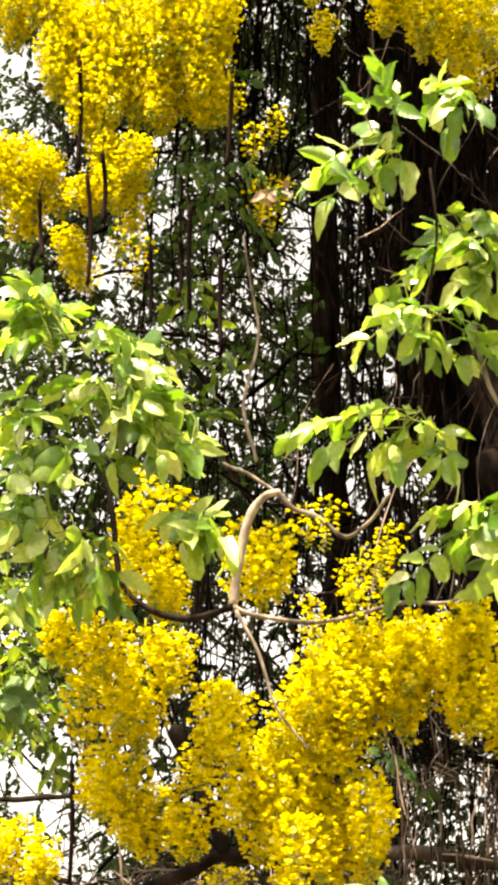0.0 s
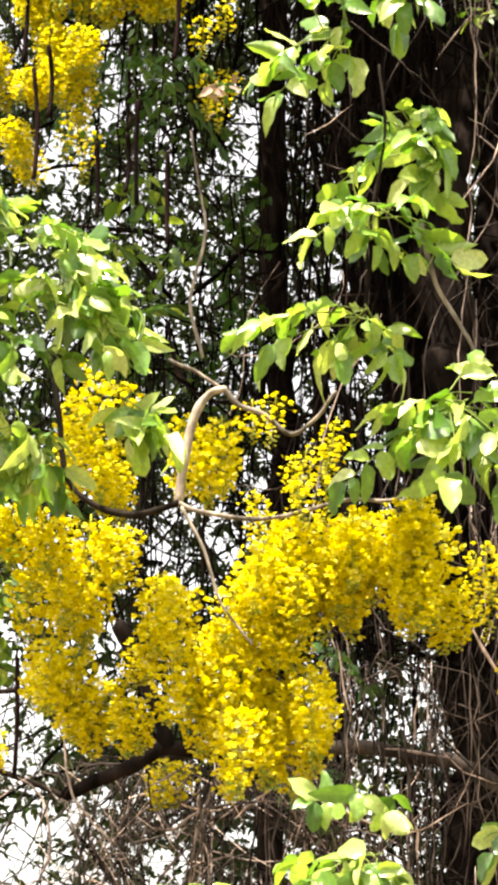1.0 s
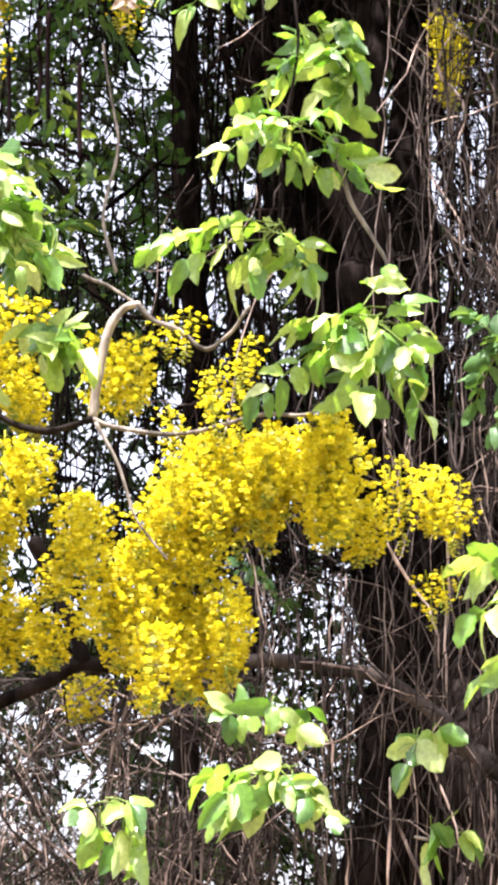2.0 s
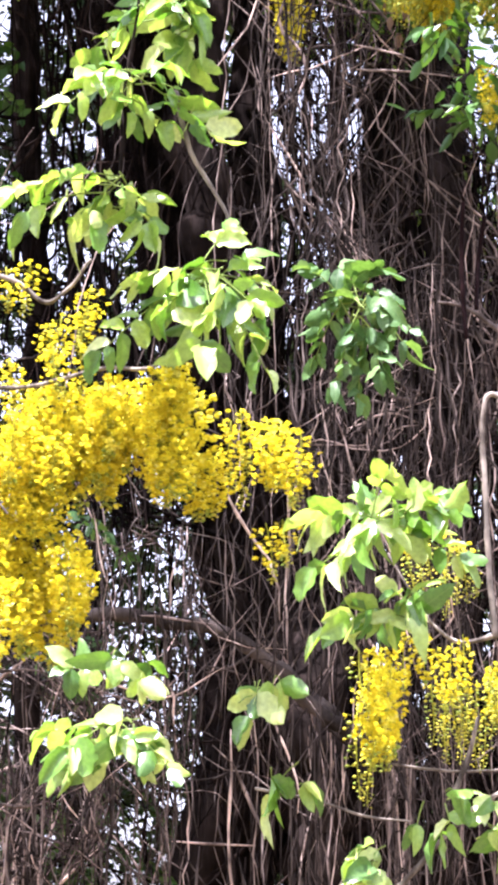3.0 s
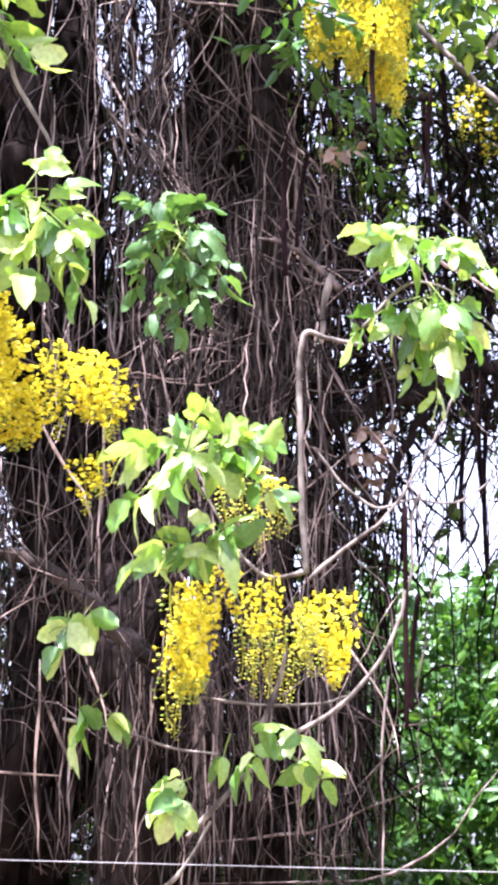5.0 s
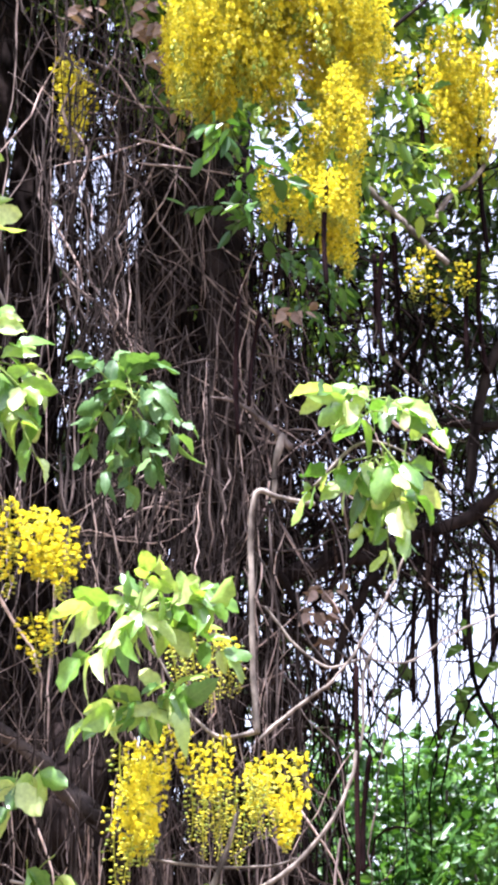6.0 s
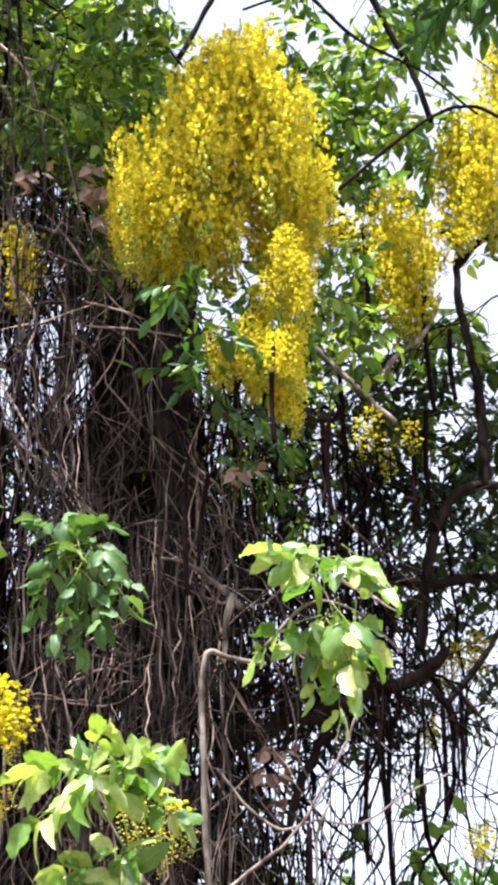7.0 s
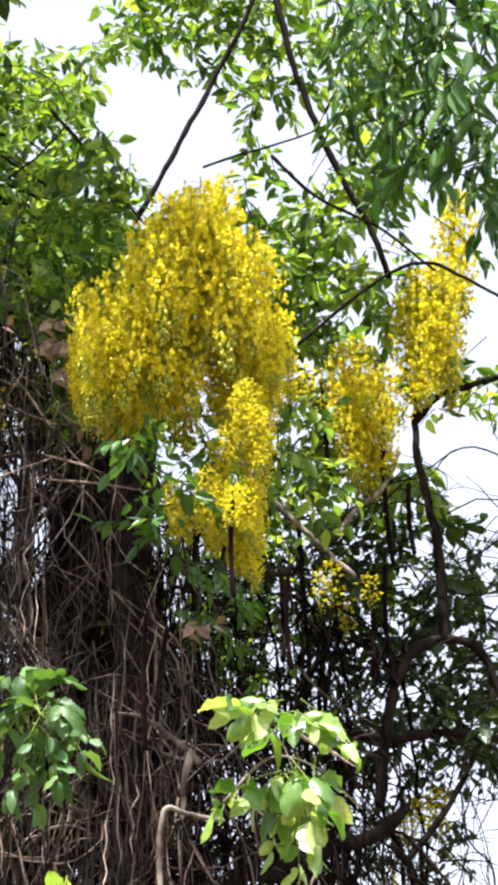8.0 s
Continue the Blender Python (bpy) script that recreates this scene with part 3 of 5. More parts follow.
limb("branch", [(-0.002, 5.650, 2.058), (0.138, 5.650, 2.041), (0.293, 5.650, 2.044), (0.364, 5.650, 2.065)], 0.0039, TWIG, C, 0.7)
limb("branch", [(-0.126, 5.600, 1.562), (-0.044, 5.600, 1.636), (0.025, 5.600, 1.751)], 0.0058, TWIG, C, 0.7)
limb("branch", [(-0.331, 5.500, 1.992), (-0.194, 5.500, 1.965), (-0.071, 5.500, 1.924), (0.038, 5.500, 1.910)], 0.0038, TWIG, C, 0.7)
limb("branch", [(0.382, 5.300, 2.924), (0.494, 5.300, 3.031), (0.604, 5.300, 3.009), (0.711, 5.300, 2.910)], 0.0038, TWIG, C, 0.7)
limb("branch", [(-2.253, 7.000, 2.813), (-2.102, 7.000, 2.819), (-1.914, 7.000, 2.828), (-1.728, 7.000, 2.840)], 0.0102, TWIG_SHADED, C, 0.8)
limb("branch", [(-2.238, 7.000, 2.570), (-2.088, 7.000, 2.577), (-1.956, 7.000, 2.551), (-1.787, 7.000, 2.484)], 0.0114, TWIG_SHADED, C, 0.8)

# flowers: depth, then across, height of the top and length
racemes(C, 5.65, [(-1.60, 3.07, 0.18), (-1.51, 3.07, 0.26), (-1.41, 3.05, 0.31), (-1.32, 3.03, 0.19), (-1.55, 2.93, 0.22), (-1.44, 2.90, 0.19), (-1.43, 2.72, 0.26), (-1.51, 2.74, 0.21), (-1.36, 2.62, 0.15), (-1.27, 2.57, 0.12), (-1.55, 2.71, 0.13), (-1.44, 2.60, 0.15)])
racemes(C, 5.60, [(-1.22, 2.90, 0.22), (-1.15, 2.85, 0.20), (-1.24, 2.75, 0.12), (-1.12, 2.75, 0.23), (-1.05, 2.75, 0.30), (-1.13, 2.63, 0.16), (-0.99, 2.69, 0.30), (-0.92, 2.67, 0.34), (-0.84, 2.66, 0.30), (-0.79, 2.61, 0.23), (-0.97, 2.53, 0.24), (-1.09, 2.62, 0.21), (-0.88, 2.54, 0.23)], single=(112, 0.15, 0.072))
racemes(C, 5.65, [(-0.94, 2.96, 0.21), (-0.87, 3.02, 0.28), (-0.79, 3.04, 0.28), (-0.72, 3.05, 0.28), (-0.96, 2.90, 0.16), (-0.84, 2.89, 0.16), (-0.76, 2.96, 0.20), (-0.90, 2.81, 0.13), (-1.04, 2.77, 0.15)])
racemes(C, 5.65, [(-0.60, 3.05, 0.21), (-0.56, 3.07, 0.23), (-0.51, 3.04, 0.31), (-0.62, 2.97, 0.22), (-0.47, 2.88, 0.19), (-0.53, 2.88, 0.17), (-0.71, 3.05, 0.23)], single=(112, 0.15, 0.072))
racemes(C, 5.70, [(-0.97, 2.93, 0.21), (-0.92, 2.97, 0.27), (-0.86, 2.97, 0.27), (-0.80, 3.00, 0.29), (-0.73, 3.04, 0.29), (-0.94, 2.82, 0.18), (-1.01, 2.85, 0.16), (-0.69, 3.01, 0.23)])
racemes(C, 5.75, [(-0.39, 2.96, 0.18), (-0.33, 2.98, 0.20), (-0.26, 2.96, 0.18), (-0.23, 2.88, 0.12), (-0.32, 2.70, 0.12)], LOOSE + RACEMES[:1])
racemes(C, 5.90, [(-1.19, 3.37, 0.24), (-1.12, 3.38, 0.23), (-1.47, 3.54, 0.19), (-1.52, 3.48, 0.19), (-1.44, 3.37, 0.24), (-1.42, 3.28, 0.16), (-1.53, 3.31, 0.16)])
racemes(C, 5.60, [(-0.83, 3.21, 0.16), (-0.95, 3.10, 0.09), (-0.76, 3.28, 0.12), (-0.94, 3.38, 0.06), (-0.80, 3.17, 0.15)], LOOSE)
racemes(C, 6.90, [(-2.33, 5.88, 0.35), (-2.22, 5.82, 0.29), (-2.11, 5.77, 0.37), (-2.14, 5.54, 0.28), (-2.02, 5.67, 0.46), (-2.01, 5.39, 0.36), (-1.92, 5.70, 0.44), (-1.95, 5.43, 0.38), (-1.85, 5.52, 0.36), (-1.75, 5.71, 0.42), (-1.74, 5.42, 0.30), (-1.67, 5.77, 0.46), (-1.62, 5.54, 0.36), (-1.56, 5.72, 0.32), (-1.54, 5.36, 0.24), (-1.60, 5.30, 0.16), (-1.84, 5.83, 0.32)], FINE, copies=4)
racemes(C, 6.90, [(-2.28, 5.08, 0.26), (-2.20, 5.10, 0.26), (-2.12, 5.05, 0.16), (-2.23, 4.97, 0.22), (-1.97, 4.95, 0.16), (-1.89, 4.99, 0.18), (-1.83, 5.07, 0.18), (-1.90, 5.12, 0.18), (-2.02, 4.74, 0.10)], FINE, copies=4)
racemes(C, 6.35, [(-1.13, 5.36, 0.13), (-1.06, 5.21, 0.16)], FINE, copies=1, fat=0.8)
racemes(C, 6.35, [(-0.87, 5.32, 0.16), (-0.79, 5.33, 0.24), (-0.70, 5.28, 0.23), (-0.61, 5.30, 0.29), (-0.63, 5.12, 0.20), (-0.74, 5.37, 0.22)], FINE, copies=4)
racemes(C, 7.20, [(-2.15, 4.92, 0.18), (-1.98, 4.96, 0.20), (-1.90, 4.91, 0.24), (-2.08, 4.83, 0.14), (-1.39, 5.14, 0.16)], LOOSE, copies=1)
racemes(C, 7.00, [(-1.43, 5.01, 0.20), (-1.37, 5.26, 0.16), (-1.38, 4.92, 0.12), (-1.43, 5.14, 0.16)], LOOSE, copies=1)
racemes(C, 6.80, [(-2.10, 2.76, 0.24), (-2.01, 2.68, 0.17), (-2.14, 2.74, 0.21), (-2.03, 2.60, 0.18), (-1.44, 2.58, 0.07)])
racemes(C, 7.20, [(0.04, 5.03, 0.27), (0.12, 4.98, 0.29), (-0.32, 4.87, 0.16), (-0.31, 4.75, 0.17)], LOOSE + RACEMES[:2])
racemes(C, 5.55, [(-0.03, 2.31, 0.27), (-0.00, 2.29, 0.24), (-0.05, 2.26, 0.22), (-0.02, 2.34, 0.18)], copies=1, fat=0.8, single=(112, 0.15, 0.060))
racemes(C, 5.55, [(-0.08, 2.19, 0.22), (-0.04, 2.11, 0.13), (-0.07, 2.33, 0.14)], BUDS, copies=1)
racemes(C, 5.70, [(0.05, 2.39, 0.11), (0.08, 2.40, 0.13), (0.12, 2.36, 0.13), (0.15, 2.36, 0.16), (0.18, 2.37, 0.11)], copies=1, fat=0.75, single=(46, 0.12, 0.040))
racemes(C, 5.70, [(0.27, 2.33, 0.11), (0.32, 2.34, 0.19), (0.36, 2.33, 0.24), (0.33, 2.25, 0.15)], copies=1, fat=0.8, single=(78, 0.12, 0.048))
racemes(C, 5.75, [(0.11, 2.28, 0.14), (0.15, 2.27, 0.16), (0.20, 2.28, 0.17), (0.25, 2.29, 0.17), (0.29, 2.27, 0.16), (0.18, 2.23, 0.14), (0.23, 2.21, 0.13), (0.07, 2.65, 0.12), (0.10, 2.63, 0.13), (0.17, 2.63, 0.12), (0.19, 2.64, 0.10)], BUDS, fat=0.9)
racemes(C, 6.40, [(0.02, 4.72, 0.27), (0.06, 4.76, 0.36), (0.11, 4.75, 0.37), (0.16, 4.89, 0.55), (0.21, 5.02, 0.62), (0.23, 4.72, 0.39), (0.27, 5.12, 0.63), (0.30, 4.92, 0.54), (0.34, 5.10, 0.57), (0.37, 4.82, 0.46), (0.40, 5.20, 0.58), (0.45, 5.16, 0.63), (0.43, 4.73, 0.35), (0.49, 5.19, 0.52), (0.51, 5.02, 0.57), (0.57, 5.07, 0.49), (0.59, 4.95, 0.45), (0.61, 4.67, 0.25), (0.29, 4.72, 0.33), (0.14, 4.72, 0.38), (0.09, 4.64, 0.29), (0.62, 4.75, 0.27), (0.63, 4.59, 0.19), (0.56, 4.63, 0.23), (0.51, 4.55, 0.17)], FINE, deep=0.22, copies=3, fat=0.72)
racemes(C, 6.30, [(0.51, 4.43, 0.24), (0.55, 4.41, 0.26), (0.59, 4.43, 0.20), (0.47, 4.34, 0.18), (0.42, 4.19, 0.22), (0.36, 4.13, 0.13), (0.52, 4.17, 0.24), (0.57, 4.14, 0.23), (0.55, 4.08, 0.22), (0.49, 4.12, 0.16), (0.44, 4.14, 0.20), (0.57, 4.34, 0.22)], FINE, deep=0.15, copies=3, fat=0.66)
racemes(C, 8.00, [(1.06, 5.40, 0.45), (1.11, 5.37, 0.55), (1.16, 5.35, 0.55), (1.20, 5.33, 0.47), (1.08, 5.20, 0.40), (1.35, 5.74, 0.51), (1.41, 5.77, 0.59), (1.46, 5.76, 0.53), (1.51, 5.75, 0.56), (1.42, 5.52, 0.41), (1.54, 6.13, 0.60)], FINE, deep=0.2, copies=2, fat=0.8)
racemes(C, 8.00, [(0.82, 5.32, 0.22), (0.89, 5.27, 0.19), (0.98, 5.32, 0.29), (1.33, 5.28, 0.19), (0.99, 4.48, 0.20), (1.06, 4.44, 0.18), (0.80, 5.37, 0.14)], LOOSE, deep=0.2)
racemes(C, 8.30, [(1.39, 3.75, 0.22), (1.34, 3.70, 0.15), (1.21, 3.42, 0.09), (1.42, 3.04, 0.21), (1.39, 3.00, 0.15)], LOOSE)
racemes(C, 7.20, [(-0.33, 4.89, 0.34), (-0.28, 4.91, 0.23)], LOOSE, copies=1)

# leaves: where the stalks meet, then where each leaf ends
leaves(C, (-0.538, 5.200, 3.857), [(-0.19, -0.01), (-0.23, -0.10), (0.15, -0.02), (0.11, 0.06), (-0.09, 0.05), (0.02, 0.11)])
leaves(C, (-0.601, 5.200, 3.687), [(-0.20, -0.13), (-0.13, -0.02), (-0.07, -0.11), (0.03, -0.11), (0.24, -0.16), (0.14, 0.02), (0.20, -0.03)])
leaves(C, (-0.654, 5.200, 3.417), [(-0.37, -0.00), (-0.29, -0.05), (-0.20, 0.05), (-0.01, 0.10), (0.12, 0.03), (0.15, -0.08), (-0.04, -0.14), (-0.14, -0.08), (0.08, -0.13)])
leaves(C, (-0.406, 5.200, 3.208), [(-0.26, -0.02), (-0.15, -0.15), (-0.33, -0.22), (0.06, 0.14), (0.11, 0.07), (0.18, -0.05), (-0.10, -0.21), (0.14, -0.14), (0.15, -0.31), (-0.03, -0.28), (0.05, -0.18), (-0.14, -0.05)])
leaves(C, (-0.069, 5.300, 3.126), [(-0.14, 0.12), (-0.03, 0.16), (0.07, 0.14), (0.12, 0.06), (0.19, -0.04), (0.16, -0.14), (0.00, -0.27), (-0.07, -0.25), (0.06, -0.21), (-0.12, 0.00), (-0.12, -0.13), (0.07, -0.00), (0.08, -0.10), (-0.03, -0.13), (-0.06, 0.06), (0.12, -0.03)], "mature", 0.064)
leaves(C, (-0.001, 5.200, 2.582), [(-0.23, 0.03), (-0.23, -0.13), (-0.18, -0.15), (-0.12, 0.07), (-0.05, 0.13), (0.02, 0.14), (0.08, 0.07), (0.17, 0.08), (0.23, -0.10), (0.20, 0.01), (0.09, 0.01), (-0.07, -0.03), (-0.14, -0.06)])
leaves(C, (0.012, 5.300, 2.397), [(-0.22, -0.06), (-0.12, -0.03), (-0.04, 0.05), (0.05, 0.02), (0.07, -0.04), (-0.07, -0.05)])
leaves(C, (-0.616, 5.300, 2.268), [(-0.18, -0.01), (-0.04, -0.05), (0.07, -0.07), (0.03, -0.08)])
leaves(C, (-0.617, 5.200, 2.119), [(-0.22, -0.02), (-0.20, -0.11), (-0.13, -0.07), (0.05, -0.05), (0.16, -0.14), (0.10, -0.10), (-0.05, 0.02)])
leaves(C, (-1.010, 5.200, 2.024), [(-0.11, -0.01), (-0.05, -0.10), (0.08, -0.15), (0.11, -0.00), (0.03, -0.13)])
leaves(C, (-0.301, 5.400, 2.230), [(-0.08, -0.09), (-0.03, -0.09), (0.05, -0.02)])
leaves(C, (-0.249, 5.400, 2.010), [(-0.08, -0.08), (0.06, -0.01), (-0.04, -0.05)])
leaves(C, (0.105, 5.400, 1.944), [(-0.07, -0.11), (-0.03, -0.10), (0.03, -0.08), (0.17, -0.01), (0.08, 0.03)])
leaves(C, (0.198, 5.400, 1.878), [(0.07, -0.05), (0.13, -0.07), (0.04, -0.00)])
leaves(C, (-0.016, 5.400, 1.832), [(-0.11, -0.05), (-0.08, -0.09), (-0.03, -0.04)])
leaves(C, (0.528, 5.200, 3.109), [(-0.19, 0.01), (-0.14, -0.06), (-0.06, -0.08), (0.03, 0.07), (0.09, -0.04), (0.19, -0.10), (-0.09, 0.03)])
leaves(C, (0.551, 5.200, 2.969), [(-0.24, -0.10), (-0.11, -0.08), (0.12, -0.08), (0.05, -0.07), (-0.06, -0.15), (0.09, -0.18), (0.01, -0.29), (-0.07, -0.22), (0.06, -0.25)])
leaves(C, (-1.537, 5.200, 3.685), [(-0.20, 0.14), (-0.16, 0.20), (-0.07, 0.16), (0.19, 0.04), (0.26, -0.07), (0.04, 0.06), (-0.18, -0.05)])
leaves(C, (-1.426, 5.200, 3.541), [(-0.10, -0.04), (0.15, -0.11), (0.28, -0.09), (0.06, -0.11), (0.16, 0.01), (-0.20, 0.04), (0.21, -0.25), (0.26, -0.22)])
leaves(C, (-1.581, 5.300, 3.415), [(-0.17, 0.07), (-0.12, -0.04), (-0.05, -0.12), (0.08, -0.12), (0.12, -0.00), (-0.14, -0.15), (0.23, -0.08)])
leaves(C, (-1.524, 5.300, 3.187), [(-0.19, -0.01), (-0.06, -0.07), (-0.09, -0.19), (0.11, -0.19), (0.15, -0.02), (0.05, -0.12), (-0.12, -0.16)])
leaves(C, (-1.233, 5.300, 3.221), [(0.02, -0.10), (0.09, 0.03), (-0.06, 0.03), (0.18, -0.14), (0.07, -0.06)])
leaves(C, (-0.709, 5.200, 4.169), [(-0.10, 0.12), (-0.05, 0.25), (0.01, 0.18), (-0.22, -0.05), (-0.19, -0.21), (-0.25, -0.17), (-0.07, -0.18), (-0.13, -0.13), (-0.01, 0.08), (0.04, -0.07)])
leaves(C, (-0.592, 5.200, 4.305), [(0.09, 0.06), (0.16, -0.11), (0.04, -0.15), (-0.00, -0.10), (0.12, -0.04), (-0.04, 0.07)])
leaves(C, (-0.561, 5.300, 3.984), [(-0.09, -0.06), (0.09, 0.06), (0.13, -0.04), (-0.15, -0.12), (-0.09, 0.05), (0.07, -0.11)])
leaves(C, (-1.647, 5.250, 3.773), [(-0.12, 0.01), (-0.04, 0.10), (0.11, 0.03), (0.07, -0.10)])
leaves(C, (-1.369, 5.250, 3.634), [(0.09, 0.04), (0.08, -0.08), (-0.06, 0.07), (0.14, -0.10), (-0.01, -0.09)])
leaves(C, (-1.646, 5.250, 3.493), [(-0.11, 0.07), (0.08, -0.00), (-0.04, -0.09), (0.09, 0.07)])
leaves(C, (-1.296, 5.350, 3.435), [(-0.04, -0.10), (0.06, -0.02), (0.13, -0.05), (0.03, 0.11), (-0.07, 0.00)])
leaves(C, (-1.679, 5.350, 3.297), [(-0.09, -0.07), (0.09, -0.02), (-0.01, -0.11), (0.06, 0.04)])
leaves(C, (-1.461, 5.350, 3.125), [(-0.10, -0.09), (0.05, -0.09), (0.09, -0.02), (-0.05, 0.06)])
leaves(C, (-1.713, 5.450, 3.099), [(-0.07, -0.09), (0.05, -0.12), (0.01, 0.06)])
leaves(C, (-0.490, 5.300, 3.854), [(0.04, 0.06), (-0.07, 0.05), (-0.01, -0.06), (-0.10, -0.03), (0.06, -0.07)])
leaves(C, (-1.758, 5.600, 2.849), [(-0.09, -0.01), (0.06, -0.02), (0.03, -0.05)], "mature")

# pods: depth, thickness, then across, height of the top, length and lean
pods(C, 8.00, 0.0123, [(1.21, 5.05, 0.54, 0.02), (1.21, 4.53, 0.47, 0.02), (0.88, 4.69, 0.43, 0.02), (0.80, 4.48, 0.36, 0.00), (0.59, 4.74, 0.34, -0.00), (0.98, 5.24, 0.40, 0.01), (1.16, 4.49, 0.42, -0.01), (1.30, 4.83, 0.28, 0.01), (1.55, 6.07, 0.34, -0.01)])
pods(C, 7.90, 0.0113, [(1.02, 3.32, 0.65, -0.01), (0.99, 3.39, 0.43, -0.00), (0.93, 3.20, 0.40, -0.01), (1.19, 3.32, 0.35, -0.00), (1.26, 3.39, 0.33, 0.00), (1.11, 3.26, 0.28, -0.01)])
pods(C, 6.20, 0.0091, [(0.23, 3.70, 0.40, 0.00), (0.29, 3.65, 0.27, -0.03), (0.48, 4.03, 0.29, 0.00), (0.65, 3.86, 0.31, -0.00), (0.56, 2.63, 0.61, -0.00), (0.59, 2.38, 0.31, -0.02)])
pods(C, 6.70, 0.0096, [(-2.01, 5.34, 0.41, 0.01), (-1.47, 5.22, 0.30, -0.01), (-1.49, 4.58, 0.32, 0.01), (-1.92, 4.83, 0.39, 0.02), (-1.73, 4.62, 0.26, 0.01), (-1.89, 4.94, 0.25, 0.01), (-1.62, 4.63, 0.20, 0.00), (-2.11, 4.80, 0.21, 0.02), (-1.90, 2.88, 0.36, 0.01), (-1.57, 4.71, 0.36, 0.01)])

# ---- the banyan ----
banyan = thing("banyan_tree", "old banyan tree hung with a thick curtain of brown aerial roots", "tree", (-0.4, 9.0, 0))
B = banyan
limb("trunk", [(-0.25, 9.2, -0.1), (-0.22, 9.2, 1.5), (-0.210, 9.200, 2.301), (-0.330, 9.200, 3.351), (0.095, 9.200, 4.571), (0.150, 9.200, 6.119)], 0.27, BARK_SHADED, B, 0.75, 20, 10, label="thick fluted trunk of fused roots", flute=0.12)
limb("trunk_root", [(-1.2, 9.0, -0.1), (-0.546, 9.000, 2.820), (-0.537, 9.000, 4.477), (-0.501, 9.000, 6.282)], 0.10, BARK_SHADED, B, 0.9, 12, flute=0.1)
limb("trunk_root", [(-1.35, 9.0, -0.1), (-1.457, 9.000, 2.602), (-1.422, 9.000, 4.010), (-1.504, 9.000, 5.267), (-1.528, 9.000, 6.606)], 0.06, BARK_SHADED, B, 1.0, 12, flute=0.1)
limb("trunk_root", [(-0.9, 9.3, -0.1), (-0.565, 9.300, 2.744), (-0.632, 9.300, 3.578), (-0.823, 9.300, 4.326), (-1.051, 9.300, 5.639), (-1.214, 9.300, 6.754)], 0.20, BARK_SHADED, B, 1.0, 14, flute=0.12)
limb("trunk_root", [(0.25, 9.1, -0.1), (0.267, 9.100, 2.180), (0.241, 9.100, 3.331), (0.286, 9.100, 4.788)], 0.12, BARK_SHADED, B, 0.9, 12, flute=0.12)
limb("trunk_root", [(-0.42, 7.7, -0.1), (-0.228, 7.600, 1.640), (-0.211, 7.600, 2.085), (-0.269, 7.600, 2.407), (-0.224, 8.000, 2.712)], 0.13, BARK_SHADED, B, 0.8, 14, flute=0.12)
limb("trunk_root", [(-0.720, 7.900, 3.661), (-0.641, 7.700, 4.067), (-0.662, 7.700, 4.605), (-0.527, 7.900, 5.596)], 0.085, BARK_SHADED, B, 1.0, 12, flute=0.12)
limb("trunk_root", [(0.241, 7.900, 3.264), (0.208, 7.700, 3.730), (0.221, 7.700, 4.257), (0.188, 7.900, 4.889)], 0.08, BARK_SHADED, B, 0.9, 12, flute=0.12)
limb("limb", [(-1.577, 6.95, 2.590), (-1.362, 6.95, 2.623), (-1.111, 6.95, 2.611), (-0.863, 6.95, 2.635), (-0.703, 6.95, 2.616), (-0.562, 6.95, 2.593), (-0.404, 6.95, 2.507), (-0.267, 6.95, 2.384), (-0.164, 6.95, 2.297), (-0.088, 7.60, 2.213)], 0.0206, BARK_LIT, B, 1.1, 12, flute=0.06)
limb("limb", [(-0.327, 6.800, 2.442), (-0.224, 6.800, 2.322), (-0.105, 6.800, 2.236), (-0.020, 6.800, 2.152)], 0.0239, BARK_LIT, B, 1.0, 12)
limb("limb", [(0.396, 6.550, 3.353), (0.338, 6.550, 3.415), (0.237, 6.550, 3.485), (0.161, 6.550, 3.506)], 0.0110, ROOT_ONE, B, 0.3)
limb("limb", [(0.371, 6.550, 3.388), (0.353, 6.550, 3.292), (0.350, 6.550, 3.190)], 0.0125, TWIG, B, 0.5)
for stem in (([[(-0.32, 6.40, 2.28), (-0.32, 6.40, 1.93), (-0.31, 6.40, 1.57)], [(-0.28, 6.40, 2.33), (-0.29, 6.40, 1.95), (-0.28, 6.40, 1.57)], [(0.05, 6.40, 2.12), (0.04, 6.40, 1.85), (0.04, 6.40, 1.57)], [(0.09, 6.40, 1.87), (0.08, 6.40, 1.57)], [(0.34, 6.40, 2.21), (0.33, 6.40, 1.93), (0.34, 6.40, 1.57)], [(-0.46, 6.40, 3.29), (-0.44, 6.40, 3.09), (-0.45, 6.40, 2.88)]], 0.0042),
             ([[(0.53, 6.40, 2.18), (0.51, 6.40, 1.96), (0.51, 6.40, 1.60)], [(0.33, 6.40, 3.12), (0.34, 6.40, 2.88), (0.32, 6.40, 2.65), (0.33, 6.40, 2.41)], [(0.41, 6.40, 2.88), (0.44, 6.40, 2.75), (0.52, 6.40, 2.65)]], 0.0059)):
    for pts in stem[0]:
        limb("aerial_root", pts, stem[1] * 0.75, ROOT_ONE, B, 0.6, 6, jitter=0.7, label="straight pale hanging root", thin_end=0.15)
